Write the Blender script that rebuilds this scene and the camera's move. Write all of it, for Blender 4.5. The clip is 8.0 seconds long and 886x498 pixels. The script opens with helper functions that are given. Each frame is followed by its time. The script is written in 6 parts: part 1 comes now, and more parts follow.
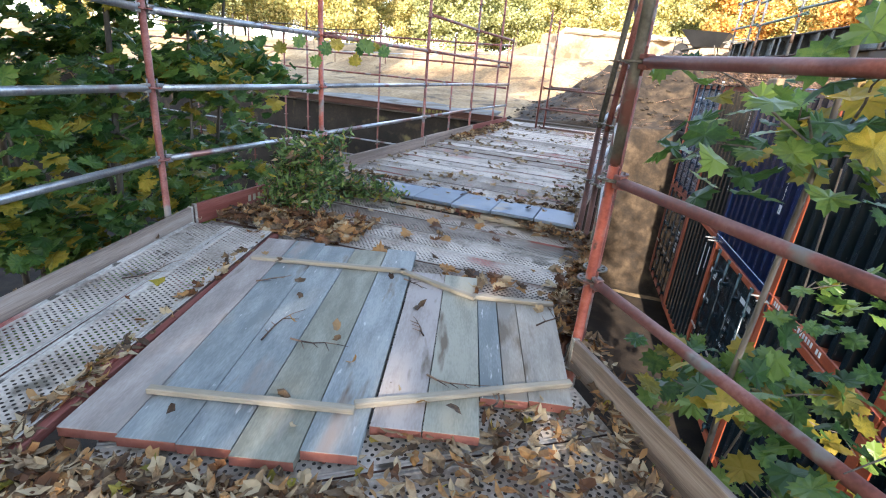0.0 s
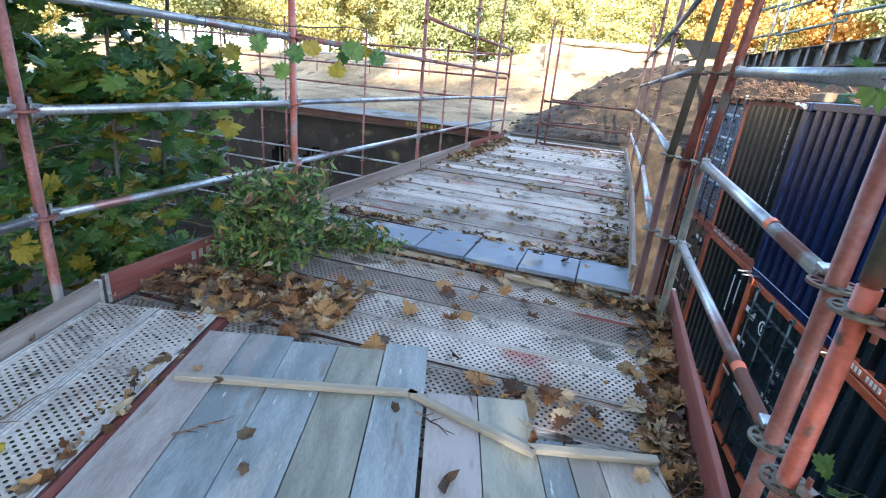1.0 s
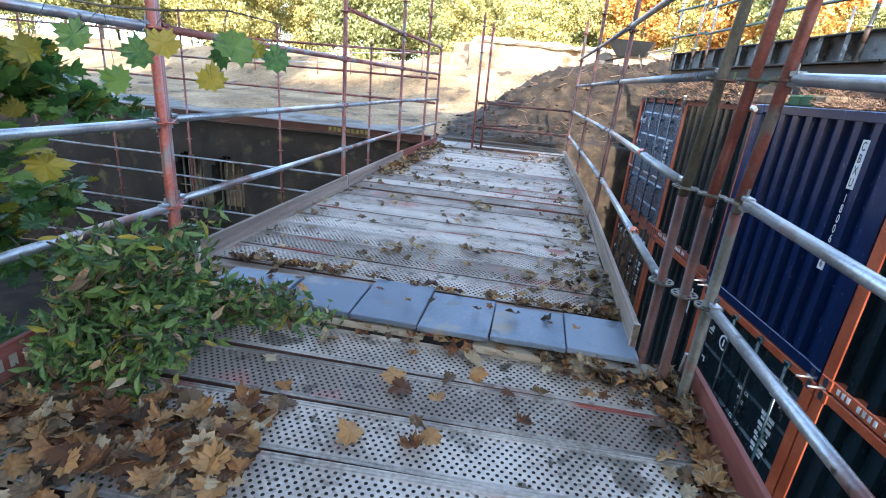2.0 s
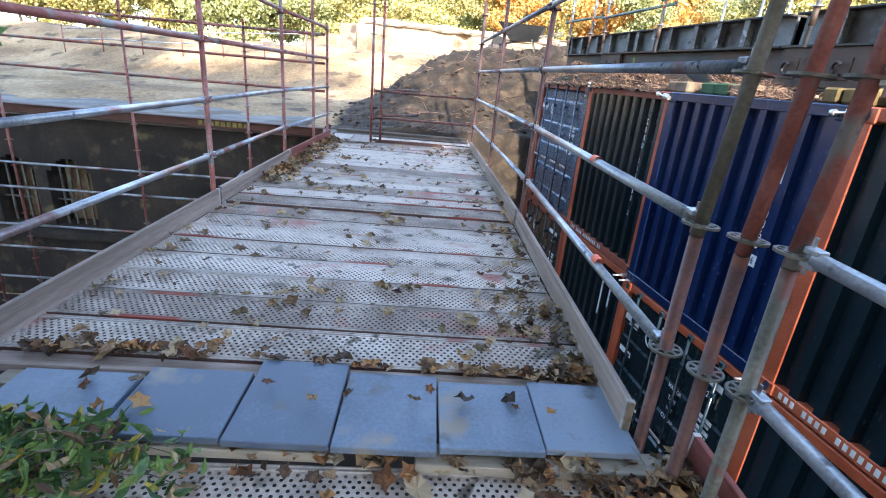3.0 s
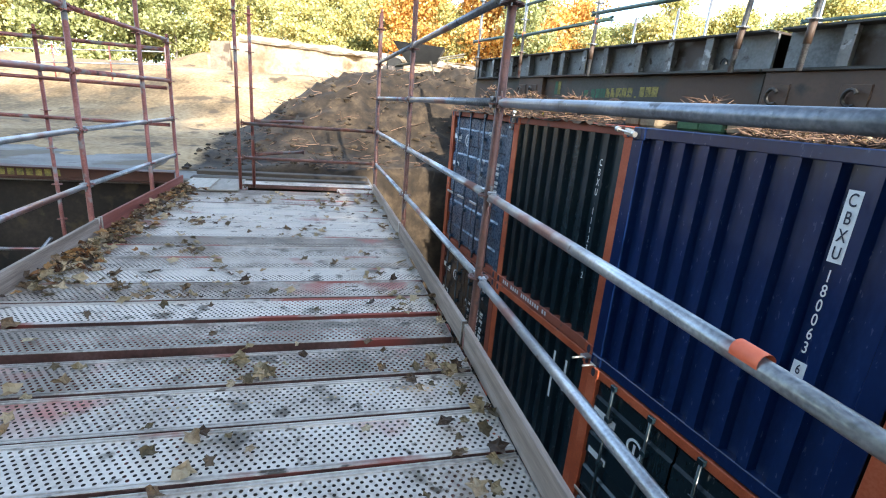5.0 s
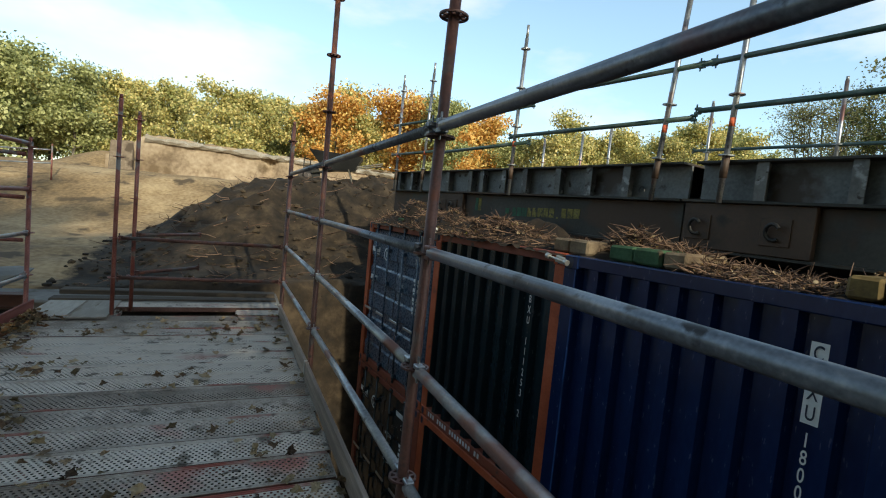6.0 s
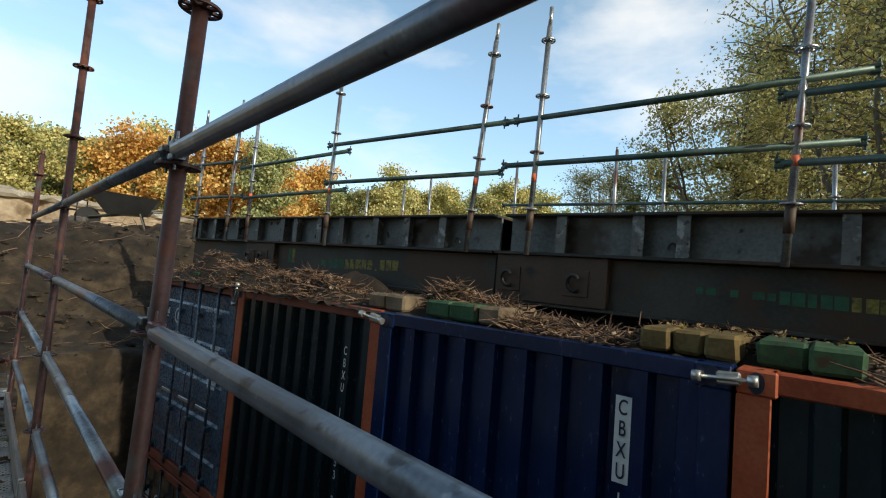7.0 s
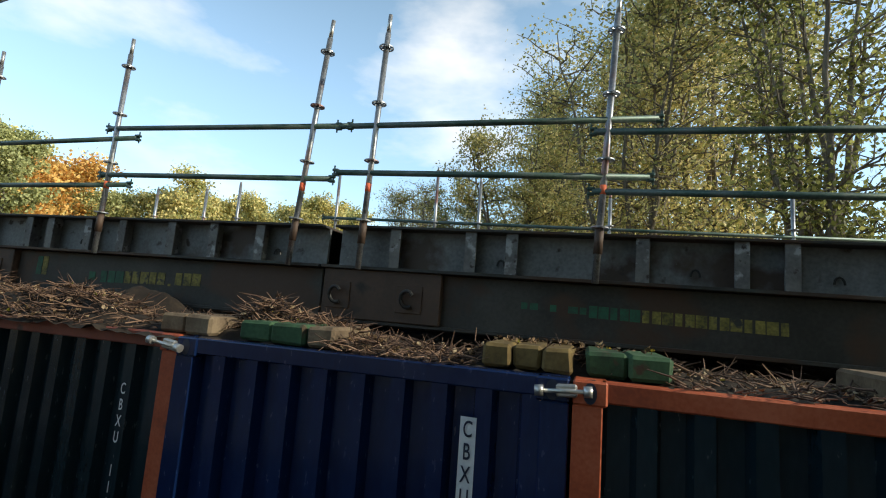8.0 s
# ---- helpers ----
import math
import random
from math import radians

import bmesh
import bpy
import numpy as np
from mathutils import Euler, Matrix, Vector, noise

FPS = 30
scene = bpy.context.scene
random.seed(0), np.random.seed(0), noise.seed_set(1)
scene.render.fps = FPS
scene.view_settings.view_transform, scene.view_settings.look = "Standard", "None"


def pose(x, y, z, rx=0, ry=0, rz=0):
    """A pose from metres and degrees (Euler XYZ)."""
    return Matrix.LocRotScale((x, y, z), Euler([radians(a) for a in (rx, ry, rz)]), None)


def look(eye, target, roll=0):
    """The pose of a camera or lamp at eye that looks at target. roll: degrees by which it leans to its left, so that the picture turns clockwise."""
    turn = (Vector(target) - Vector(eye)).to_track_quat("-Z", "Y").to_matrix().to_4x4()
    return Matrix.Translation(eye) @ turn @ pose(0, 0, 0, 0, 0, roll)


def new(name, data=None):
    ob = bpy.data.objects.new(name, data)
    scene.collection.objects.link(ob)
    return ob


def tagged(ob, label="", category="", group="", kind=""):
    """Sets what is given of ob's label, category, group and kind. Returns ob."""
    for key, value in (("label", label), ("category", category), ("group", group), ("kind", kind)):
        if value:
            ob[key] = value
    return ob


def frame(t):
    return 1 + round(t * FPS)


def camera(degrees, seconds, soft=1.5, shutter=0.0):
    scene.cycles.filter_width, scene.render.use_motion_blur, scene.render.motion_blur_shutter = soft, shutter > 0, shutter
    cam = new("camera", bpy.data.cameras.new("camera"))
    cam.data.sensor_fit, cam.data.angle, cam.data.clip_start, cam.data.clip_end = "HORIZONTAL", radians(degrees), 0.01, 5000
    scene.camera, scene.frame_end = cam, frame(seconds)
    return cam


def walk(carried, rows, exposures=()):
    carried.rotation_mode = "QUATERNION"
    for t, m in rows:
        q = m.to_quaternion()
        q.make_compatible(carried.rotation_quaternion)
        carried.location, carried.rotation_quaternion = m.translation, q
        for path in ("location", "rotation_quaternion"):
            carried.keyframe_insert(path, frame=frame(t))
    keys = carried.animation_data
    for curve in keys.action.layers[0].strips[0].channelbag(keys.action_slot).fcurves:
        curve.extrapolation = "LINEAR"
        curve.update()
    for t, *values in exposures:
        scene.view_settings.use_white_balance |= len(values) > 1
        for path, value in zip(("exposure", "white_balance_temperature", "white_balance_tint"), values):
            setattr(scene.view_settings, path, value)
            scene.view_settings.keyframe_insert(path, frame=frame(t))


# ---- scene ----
cam = camera(85.9, 8.0, soft=1.1)
PATH = [
    (0, (1.152, 1.826, 1.357), (0.515, 3.58, 0.64), 5.2),
    (0.5, (0.835, 2.345, 1.344), (0.197, 4.104, 0.638), 4.8),
    (1, (0.513, 2.876, 1.351), (-0.071, 4.665, 0.674), 5.4),
    (1.2, (0.425, 3.119, 1.335), (-0.099, 4.925, 0.654), 5.5),
    (2.3, (0.023, 4.047, 1.406), (-0.157, 5.93, 0.754), 5.3),
    (2.5, (-0.024, 4.239, 1.399), (-0.095, 6.128, 0.747), 5.6),
    (3, (-0.105, 4.723, 1.421), (0.0, 6.601, 0.739), 5.1),
    (3.5, (-0.167, 5.252, 1.412), (0.104, 7.115, 0.736), 5.5),
    (4, (-0.093, 5.793, 1.399), (0.292, 7.636, 0.724), 5.3),
    (4.2, (-0.071, 5.992, 1.404), (0.338, 7.827, 0.72), 5.1),
    (5.3, (0.022, 6.951, 1.586), (0.576, 8.815, 1.119), 4.5),
    (5.5, (0.063, 7.076, 1.651), (0.668, 8.944, 1.272), 4.3),
    (6, (0.158, 7.394, 1.713), (0.962, 9.219, 1.57), 5.5),
    (6.5, (0.321, 7.597, 1.709), (1.385, 9.291, 1.709), 6.2),
    (7, (0.553, 7.694, 1.767), (1.919, 9.149, 1.893), 4.7),
    (7.3, (0.638, 7.794, 1.802), (2.202, 9.025, 1.999), 3.2),
    (7.5, (0.659, 7.882, 1.785), (2.326, 8.958, 2.037), 3.7),
    (8, (0.686, 8.007, 1.752), (2.493, 8.825, 2.01), 4.2),
]
walk(cam, [(t, look(eye, target, roll)) for t, eye, target, roll in PATH],
     [(0, 1.72, 6450, 17), (0.5, 1.8, 6100, 14), (1.2, 1.7, 5800, 13), (2.5, 1.6, 5800, 15), (4.2, 1.66, 6000, 18), (5.3, 1.15, 6250, 7), (6.0, -0.4, 6650, 2), (6.5, -0.6, 6600, 3), (8, -0.32, 6500, 4)])

# ---- light and sky ----
SUN_TO = Vector((0.10, -0.90, 0.45)).normalized()
world = bpy.data.worlds.new("sky")
scene.world = world
world.use_nodes = True
wn, wl = world.node_tree.nodes, world.node_tree.links
wn.clear()
w_out, w_bg, w_sky = wn.new("ShaderNodeOutputWorld"), wn.new("ShaderNodeBackground"), wn.new("ShaderNodeTexSky")
w_sky.sky_type, w_sky.sun_disc = "NISHITA", False
w_sky.sun_elevation = math.asin(SUN_TO.z)
w_sky.sun_rotation = math.atan2(SUN_TO.x, SUN_TO.y)
w_bg.inputs["Strength"].default_value = 0.15
CLOUDS = [((0.822, 0.397, 0.408), 13, 0.15), ((-0.119, 0.966, 0.231), 16, 0.10), ((0.044, 0.98, 0.193), 10, 0.08)]
w_tc, w_no, w_rp, w_mx = wn.new("ShaderNodeTexCoord"), wn.new("ShaderNodeTexNoise"), wn.new("ShaderNodeValToRGB"), wn.new("ShaderNodeMix")
w_map = wn.new("ShaderNodeMapping")
w_map.inputs["Scale"].default_value = (1.6, 1.6, 4.0)
w_map.inputs["Location"].default_value = (0.35, 0.2, 0.1)
w_no.inputs["Scale"].default_value, w_no.inputs["Detail"].default_value, w_no.inputs["Roughness"].default_value = 1.5, 8, 0.55
w_rp.color_ramp.elements[0].position, w_rp.color_ramp.elements[1].position = 0.52, 0.74
w_mx.data_type = "RGBA"
w_mx.inputs["B"].default_value = (5.0, 5.1, 5.5, 1)
wl.new(w_tc.outputs["Generated"], w_map.inputs["Vector"])
wl.new(w_map.outputs["Vector"], w_no.inputs["Vector"])
# cloud banks low over the containers and the woodland
w_sum = w_no.outputs["Fac"]
w_nrm = wn.new("ShaderNodeVectorMath")
w_nrm.operation = "NORMALIZE"
wl.new(w_tc.outputs["Generated"], w_nrm.inputs[0])
for way, wide, gain in CLOUDS:
    w_dot, w_fall, w_plus = wn.new("ShaderNodeVectorMath"), wn.new("ShaderNodeMapRange"), wn.new("ShaderNodeMath")
    w_dot.operation, w_fall.interpolation_type = "DOT_PRODUCT", "SMOOTHSTEP"
    w_dot.inputs[1].default_value = Vector(way).normalized()
    w_fall.inputs["From Min"].default_value, w_fall.inputs["From Max"].default_value = math.cos(radians(wide)), 1.0
    w_fall.inputs["To Max"].default_value = gain
    wl.new(w_nrm.outputs["Vector"], w_dot.inputs[0])
    wl.new(w_dot.outputs["Value"], w_fall.inputs["Value"])
    wl.new(w_fall.outputs["Result"], w_plus.inputs[0])
    wl.new(w_sum, w_plus.inputs[1])
    w_sum = w_plus.outputs["Value"]
wl.new(w_sum, w_rp.inputs["Fac"])
wl.new(w_rp.outputs["Color"], w_mx.inputs["Factor"])
# a thin veil of haze over the blue
w_add = wn.new("ShaderNodeVectorMath")
w_add.operation = "ADD"
w_add.inputs[1].default_value = (0.75, 1.13, 1.38)
wl.new(w_sky.outputs["Color"], w_add.inputs[0])
wl.new(w_add.outputs["Vector"], w_mx.inputs["A"])
# brighter towards the horizon, deeper overhead
w_sx, w_gr, w_mul = wn.new("ShaderNodeSeparateXYZ"), wn.new("ShaderNodeMapRange"), wn.new("ShaderNodeVectorMath")
w_gr.interpolation_type = "SMOOTHSTEP"
w_gr.inputs["From Min"].default_value, w_gr.inputs["From Max"].default_value = 0.35, 1.0
w_gr.inputs["To Min"].default_value, w_gr.inputs["To Max"].default_value = 1.9, 0.45
w_mul.operation = "SCALE"
wl.new(w_tc.outputs["Generated"], w_sx.inputs["Vector"])
wl.new(w_sx.outputs["Z"], w_gr.inputs["Value"])
wl.new(w_mx.outputs["Result"], w_mul.inputs[0])
wl.new(w_gr.outputs["Result"], w_mul.inputs["Scale"])
wl.new(w_mul.outputs["Vector"], w_bg.inputs["Color"])
wl.new(w_bg.outputs["Background"], w_out.inputs["Surface"])
sun = new("sun", bpy.data.lights.new("sun", "SUN"))
sun.data.energy, sun.data.angle, sun.data.color = 5.0, radians(0.6), (1.0, 0.90, 0.74)
sun.matrix_world = look((0, 0, 40), Vector((0, 0, 40)) - SUN_TO)

# ---- materials ----


def material(name, colors, scale=4.0, fine=60.0, rough=0.6, metal=0.0, bump=0.15, stretch=(1, 1, 1), vary=0.0, spots=None, holes=None, thin=0.0):
    """Two scales of noise between colours; spots: (colour, scale, cut) of dirt, chipped paint or painted sun patches;
    vary: change from piece to piece.
    """
    m = bpy.data.materials.new(name)
    m.use_nodes = True
    n, l = m.node_tree.nodes, m.node_tree.links
    b = n["Principled BSDF"]
    tc, mp = n.new("ShaderNodeTexCoord"), n.new("ShaderNodeMapping")
    mp.inputs["Scale"].default_value = stretch
    l.new(tc.outputs["Object"], mp.inputs["Vector"])
    big, small = n.new("ShaderNodeTexNoise"), n.new("ShaderNodeTexNoise")
    big.inputs["Scale"].default_value, big.inputs["Detail"].default_value = scale, 5
    small.inputs["Scale"].default_value, small.inputs["Detail"].default_value = fine, 6
    oi = n.new("ShaderNodeObjectInfo")
    geo = n.new("ShaderNodeNewGeometry")
    off = n.new("ShaderNodeVectorMath")
    off.operation = "MULTIPLY_ADD"
    off.inputs[1].default_value = (37, 51, 23)
    l.new(oi.outputs["Random"], off.inputs[0])
    l.new(mp.outputs["Vector"], off.inputs[2])
    l.new(off.outputs["Vector"], big.inputs["Vector"])
    l.new(off.outputs["Vector"], small.inputs["Vector"])
    add = n.new("ShaderNodeMath")
    add.operation = "MULTIPLY_ADD"
    add.inputs[1].default_value = 0.45
    l.new(small.outputs["Fac"], add.inputs[0])
    sub = n.new("ShaderNodeMath")
    sub.operation = "MULTIPLY_ADD"
    sub.inputs[1].default_value, sub.inputs[2].default_value = 0.75, -0.1
    l.new(big.outputs["Fac"], sub.inputs[0])
    l.new(sub.outputs["Value"], add.inputs[2])
    ramp = n.new("ShaderNodeValToRGB")
    el = ramp.color_ramp.elements
    while len(el) < len(colors):
        el.new(0.5)
    for i, c in enumerate(colors):
        el[i].position = 0.33 + 0.34 * i / max(1, len(colors) - 1)
        el[i].color = (*c, 1)
    src = add.outputs["Value"]
    if vary:
        r2 = n.new("ShaderNodeMath")
        r2.operation = "ADD"
        l.new(oi.outputs["Random"], r2.inputs[0])
        l.new(geo.outputs["Random Per Island"], r2.inputs[1])
        fr = n.new("ShaderNodeMath")
        fr.operation = "FRACT"
        l.new(r2.outputs["Value"], fr.inputs[0])
        mv = n.new("ShaderNodeMath")
        mv.operation = "MULTIPLY_ADD"
        mv.inputs[1].default_value, mv.inputs[2].default_value = vary, -vary / 2
        l.new(fr.outputs["Value"], mv.inputs[0])
        a2 = n.new("ShaderNodeMath")
        l.new(add.outputs["Value"], a2.inputs[0])
        l.new(mv.outputs["Value"], a2.inputs[1])
        src = a2.outputs["Value"]
    l.new(src, ramp.inputs["Fac"])
    col = ramp.outputs["Color"]
    for s_col, s_scale, s_cut in spots or ():
        sn, sr, mix = n.new("ShaderNodeTexNoise"), n.new("ShaderNodeValToRGB"), n.new("ShaderNodeMix")
        sn.inputs["Scale"].default_value, sn.inputs["Detail"].default_value = s_scale, 7
        l.new(off.outputs["Vector"], sn.inputs["Vector"])
        sr.color_ramp.elements[0].position, sr.color_ramp.elements[1].position = s_cut, s_cut + 0.07
        l.new(sn.outputs["Fac"], sr.inputs["Fac"])
        mix.data_type = "RGBA"
        l.new(sr.outputs["Color"], mix.inputs["Factor"])
        l.new(col, mix.inputs["A"])
        mix.inputs["B"].default_value = (*s_col, 1)
        col = mix.outputs["Result"]
    l.new(col, b.inputs["Base Color"])
    b.inputs["Metallic"].default_value = metal
    rr = n.new("ShaderNodeMapRange")
    rr.inputs["To Min"].default_value, rr.inputs["To Max"].default_value = max(0.05, rough - 0.15), min(1, rough + 0.15)
    l.new(small.outputs["Fac"], rr.inputs["Value"])
    l.new(rr.outputs["Result"], b.inputs["Roughness"])
    if bump:
        bp = n.new("ShaderNodeBump")
        bp.inputs["Strength"].default_value, bp.inputs["Distance"].default_value = bump, 0.01
        l.new(add.outputs["Value"], bp.inputs["Height"])
        l.new(bp.outputs["Normal"], b.inputs["Normal"])
    out = n["Material Output"]
    if thin:
        tr, mixs = n.new("ShaderNodeBsdfTranslucent"), n.new("ShaderNodeMixShader")
        l.new(col, tr.inputs["Color"])
        mixs.inputs["Fac"].default_value = thin
        l.new(b.outputs["BSDF"], mixs.inputs[1])
        l.new(tr.outputs["BSDF"], mixs.inputs[2])
        l.new(mixs.outputs["Shader"], out.inputs["Surface"])
    if holes:
        # punched holes: staggered rows through the plate, px by py apart, within the plate's middle band
        px, py, radius, half, face = holes
        sx = n.new("ShaderNodeSeparateXYZ")
        l.new(tc.outputs["Object"], sx.inputs["Vector"])

        def op(kind, a, c=None):
            q = n.new("ShaderNodeMath")
            q.operation = kind
            for i, v in enumerate((a, c)):
                if v is None:
                    continue
                if isinstance(v, (int, float)):
                    q.inputs[i].default_value = v
                else:
                    l.new(v, q.inputs[i])
            return q.outputs["Value"]
        row = op("FLOOR", op("DIVIDE", sx.outputs["Y"], py))
        odd = op("MULTIPLY", op("FLOORED_MODULO", row, 2.0), 0.5)
        fx = op("SUBTRACT", op("FRACT", op("ADD", op("DIVIDE", sx.outputs["X"], px), odd)), 0.5)
        fy = op("SUBTRACT", op("FRACT", op("DIVIDE", sx.outputs["Y"], py)), 0.5)
        fx, fy = op("MULTIPLY", fx, px), op("MULTIPLY", fy, py)
        d = op("SQRT", op("ADD", op("MULTIPLY", fx, fx), op("MULTIPLY", fy, fy)))
        inside = op("LESS_THAN", d, radius)
        band = op("LESS_THAN", op("ABSOLUTE", sx.outputs["Y"]), half)
        top = op("GREATER_THAN", sx.outputs["Z"], face)
        hole = op("MULTIPLY", op("MULTIPLY", inside, band), top)
        clear, mh = n.new("ShaderNodeBsdfTransparent"), n.new("ShaderNodeMixShader")
        l.new(hole, mh.inputs["Fac"])
        l.new(b.outputs["BSDF"], mh.inputs[1])
        l.new(clear.outputs["BSDF"], mh.inputs[2])
        l.new(mh.outputs["Shader"], out.inputs["Surface"])
    return m


GALV = material("galvanised_tube", [(0.20, 0.21, 0.23), (0.34, 0.36, 0.38), (0.50, 0.51, 0.53)], 5, 80, 0.36, 0.7, 0.05, spots=[((0.25, 0.14, 0.125), 2.2, 0.57), ((0.08, 0.065, 0.06), 14.0, 0.66)])
REDTUBE = material("red_painted_tube", [(0.14, 0.045, 0.034), (0.235, 0.075, 0.058), (0.32, 0.14, 0.12)], 5, 70, 0.5, 0.1, 0.1, spots=[((0.21, 0.19, 0.18), 4.0, 0.56), ((0.08, 0.045, 0.04), 9.0, 0.64)])
PURPLETUBE = material("dull_red_brown_tube", [(0.055, 0.026, 0.022), (0.10, 0.043, 0.035), (0.155, 0.075, 0.062)], 5, 70, 0.55, 0.05, 0.1, spots=[((0.17, 0.06, 0.035), 7.0, 0.58), ((0.10, 0.085, 0.078), 4.0, 0.60), ((0.04, 0.027, 0.025), 9.0, 0.62)])
ORANGETUBE = material("orange_red_tube", [(0.26, 0.055, 0.032), (0.40, 0.095, 0.055), (0.44, 0.17, 0.13)], 6, 60, 0.5, 0.1, 0.08, spots=[((0.22, 0.19, 0.17), 4.0, 0.56), ((0.09, 0.04, 0.03), 9.0, 0.64)])
OLIVETUBE = material("weathered_olive_tube", [(0.07, 0.066, 0.05), (0.125, 0.117, 0.092), (0.20, 0.19, 0.16)], 6, 60, 0.55, 0.12, 0.08, spots=[((0.16, 0.065, 0.05), 4.0, 0.55)])
DARKTUBE = material("dull_blue_grey_tube", [(0.085, 0.097, 0.12), (0.165, 0.183, 0.215), (0.28, 0.30, 0.335)], 5, 80, 0.4, 0.5, 0.06, spots=[((0.20, 0.10, 0.095), 1.9, 0.57), ((0.03, 0.026, 0.026), 16.0, 0.62), ((0.36, 0.37, 0.38), 22.0, 0.70)])
GREENTUBE = material("green_rail_tube", [(0.04, 0.09, 0.07), (0.08, 0.13, 0.11), (0.15, 0.18, 0.17)], 5, 60, 0.5, 0.4, 0.08)
DECKSTEEL = material("galvanised_deck_plate", [(0.26, 0.215, 0.18), (0.48, 0.42, 0.365), (0.66, 0.595, 0.525)], 3, 45, 0.68, 0.08, 0.1, vary=0.5,
                     spots=[((0.20, 0.175, 0.145), 4.5, 0.60), ((0.15, 0.125, 0.10), 9.0, 0.63), ((0.42, 0.20, 0.17), 1.4, 0.63), ((0.10, 0.085, 0.07), 12.0, 0.64)], holes=(0.036, 0.0245, 0.0077, 0.1225, -0.003))
DECKEDGE = material("deck_edge_steel", [(0.22, 0.195, 0.17), (0.42, 0.385, 0.345), (0.57, 0.53, 0.485)], 3, 45, 0.55, 0.2, 0.1, vary=0.3, spots=[((0.30, 0.095, 0.075), 1.3, 0.59), ((0.10, 0.085, 0.07), 6.0, 0.62)])
DECKFLANK = material("rusty_deck_flank", [(0.05, 0.03, 0.025), (0.11, 0.055, 0.045), (0.17, 0.10, 0.085)], 3, 45, 0.7, 0.1, 0.1, spots=[((0.24, 0.06, 0.045), 1.3, 0.57)])
TOEWOOD = material("grey_toe_board", [(0.17, 0.13, 0.105), (0.30, 0.235, 0.195), (0.42, 0.355, 0.305)], 3, 40, 0.8, 0, 0.3, (0.25, 6, 6), 0.2)
TOERED = material("red_toe_board", [(0.13, 0.035, 0.025), (0.21, 0.055, 0.04), (0.27, 0.10, 0.08)], 3, 40, 0.75, 0, 0.25, (0.3, 5, 5), 0.1)
PLANKWOOD = material("weathered_plank", [(0.26, 0.235, 0.20), (0.35, 0.32, 0.275), (0.44, 0.405, 0.355)], 4, 40, 0.8, 0, 0.25, (3.5, 0.7, 3.5), 0.4, spots=[((0.16, 0.125, 0.09), 2.0, 0.60), ((0.50, 0.50, 0.50), 3.0, 0.68)])
PLANKGREEN = material("plankgreen", [(0.20, 0.20, 0.16), (0.28, 0.28, 0.225), (0.37, 0.36, 0.295)], 4, 40, 0.8, 0, 0.25, (3.5, 0.7, 3.5), 0.3, spots=[((0.16, 0.125, 0.09), 2.0, 0.61), ((0.38, 0.33, 0.29), 0.9, 0.64)])
PLANKPINK = material("plankpink", [(0.26, 0.225, 0.205), (0.35, 0.305, 0.28), (0.43, 0.385, 0.36)], 4, 40, 0.8, 0, 0.25, (3.5, 0.7, 3.5), 0.3, spots=[((0.16, 0.125, 0.09), 2.0, 0.61), ((0.26, 0.26, 0.25), 0.8, 0.60)])
PLANKBLUE = material("plankblue", [(0.185, 0.21, 0.215), (0.265, 0.295, 0.30), (0.355, 0.385, 0.385)], 4, 40, 0.8, 0, 0.25, (3.5, 0.7, 3.5), 0.3, spots=[((0.16, 0.125, 0.09), 2.0, 0.61), ((0.55, 0.56, 0.57), 11.0, 0.66), ((0.34, 0.27, 0.23), 0.8, 0.60)])
SLEEPER = material("dark_sleeper_timber", [(0.03, 0.023, 0.017), (0.06, 0.047, 0.035), (0.10, 0.08, 0.06)], 3, 40, 0.85, 0, 0.4, (0.3, 6, 6), 0.2)
PLANKEND = material("red_plank_end", [(0.28, 0.09, 0.06), (0.40, 0.15, 0.11)], 6, 60, 0.8, 0, 0.2)
BATTEN = material("grey_batten", [(0.28, 0.24, 0.18), (0.40, 0.36, 0.29)], 5, 60, 0.85, 0, 0.4, (0.4, 6, 6))
SLAB = material("blue_grey_slab", [(0.085, 0.115, 0.165), (0.125, 0.165, 0.225), (0.175, 0.22, 0.285)], 3, 60, 0.5, 0, 0.1, vary=0.45, spots=[((0.10, 0.105, 0.11), 5, 0.62), ((0.24, 0.21, 0.17), 2.2, 0.64)])
NAVY = material("navy_container_paint", [(0.003, 0.013, 0.060), (0.004, 0.017, 0.075), (0.007, 0.024, 0.095)], 0.8, 40, 0.22, 0, 0, (1, 1, 0.3), spots=[((0.03, 0.04, 0.07), 9, 0.72)])
TEAL = material("dark_teal_container_paint", [(0.005, 0.015, 0.022), (0.007, 0.019, 0.027), (0.012, 0.026, 0.036)], 0.8, 40, 0.22, 0, 0, (1, 1, 0.3), spots=[((0.035, 0.04, 0.045), 9, 0.72)])
for m_ in (NAVY, TEAL):
    m_.node_tree.nodes["Principled BSDF"].inputs["Specular IOR Level"].default_value = 0.18
DOORBLUE = material("faded_blue_door_paint", [(0.03, 0.056, 0.096), (0.05, 0.088, 0.142), (0.085, 0.13, 0.19)], 1.5, 30, 0.28, 0, 0.05, spots=[((0.10, 0.05, 0.04), 6, 0.70)])
RUSTORANGE = material("orange_container_frame", [(0.30, 0.055, 0.02), (0.42, 0.085, 0.03), (0.50, 0.13, 0.06)], 3, 50, 0.55, 0, 0.08, spots=[((0.11, 0.05, 0.035), 5, 0.66)])
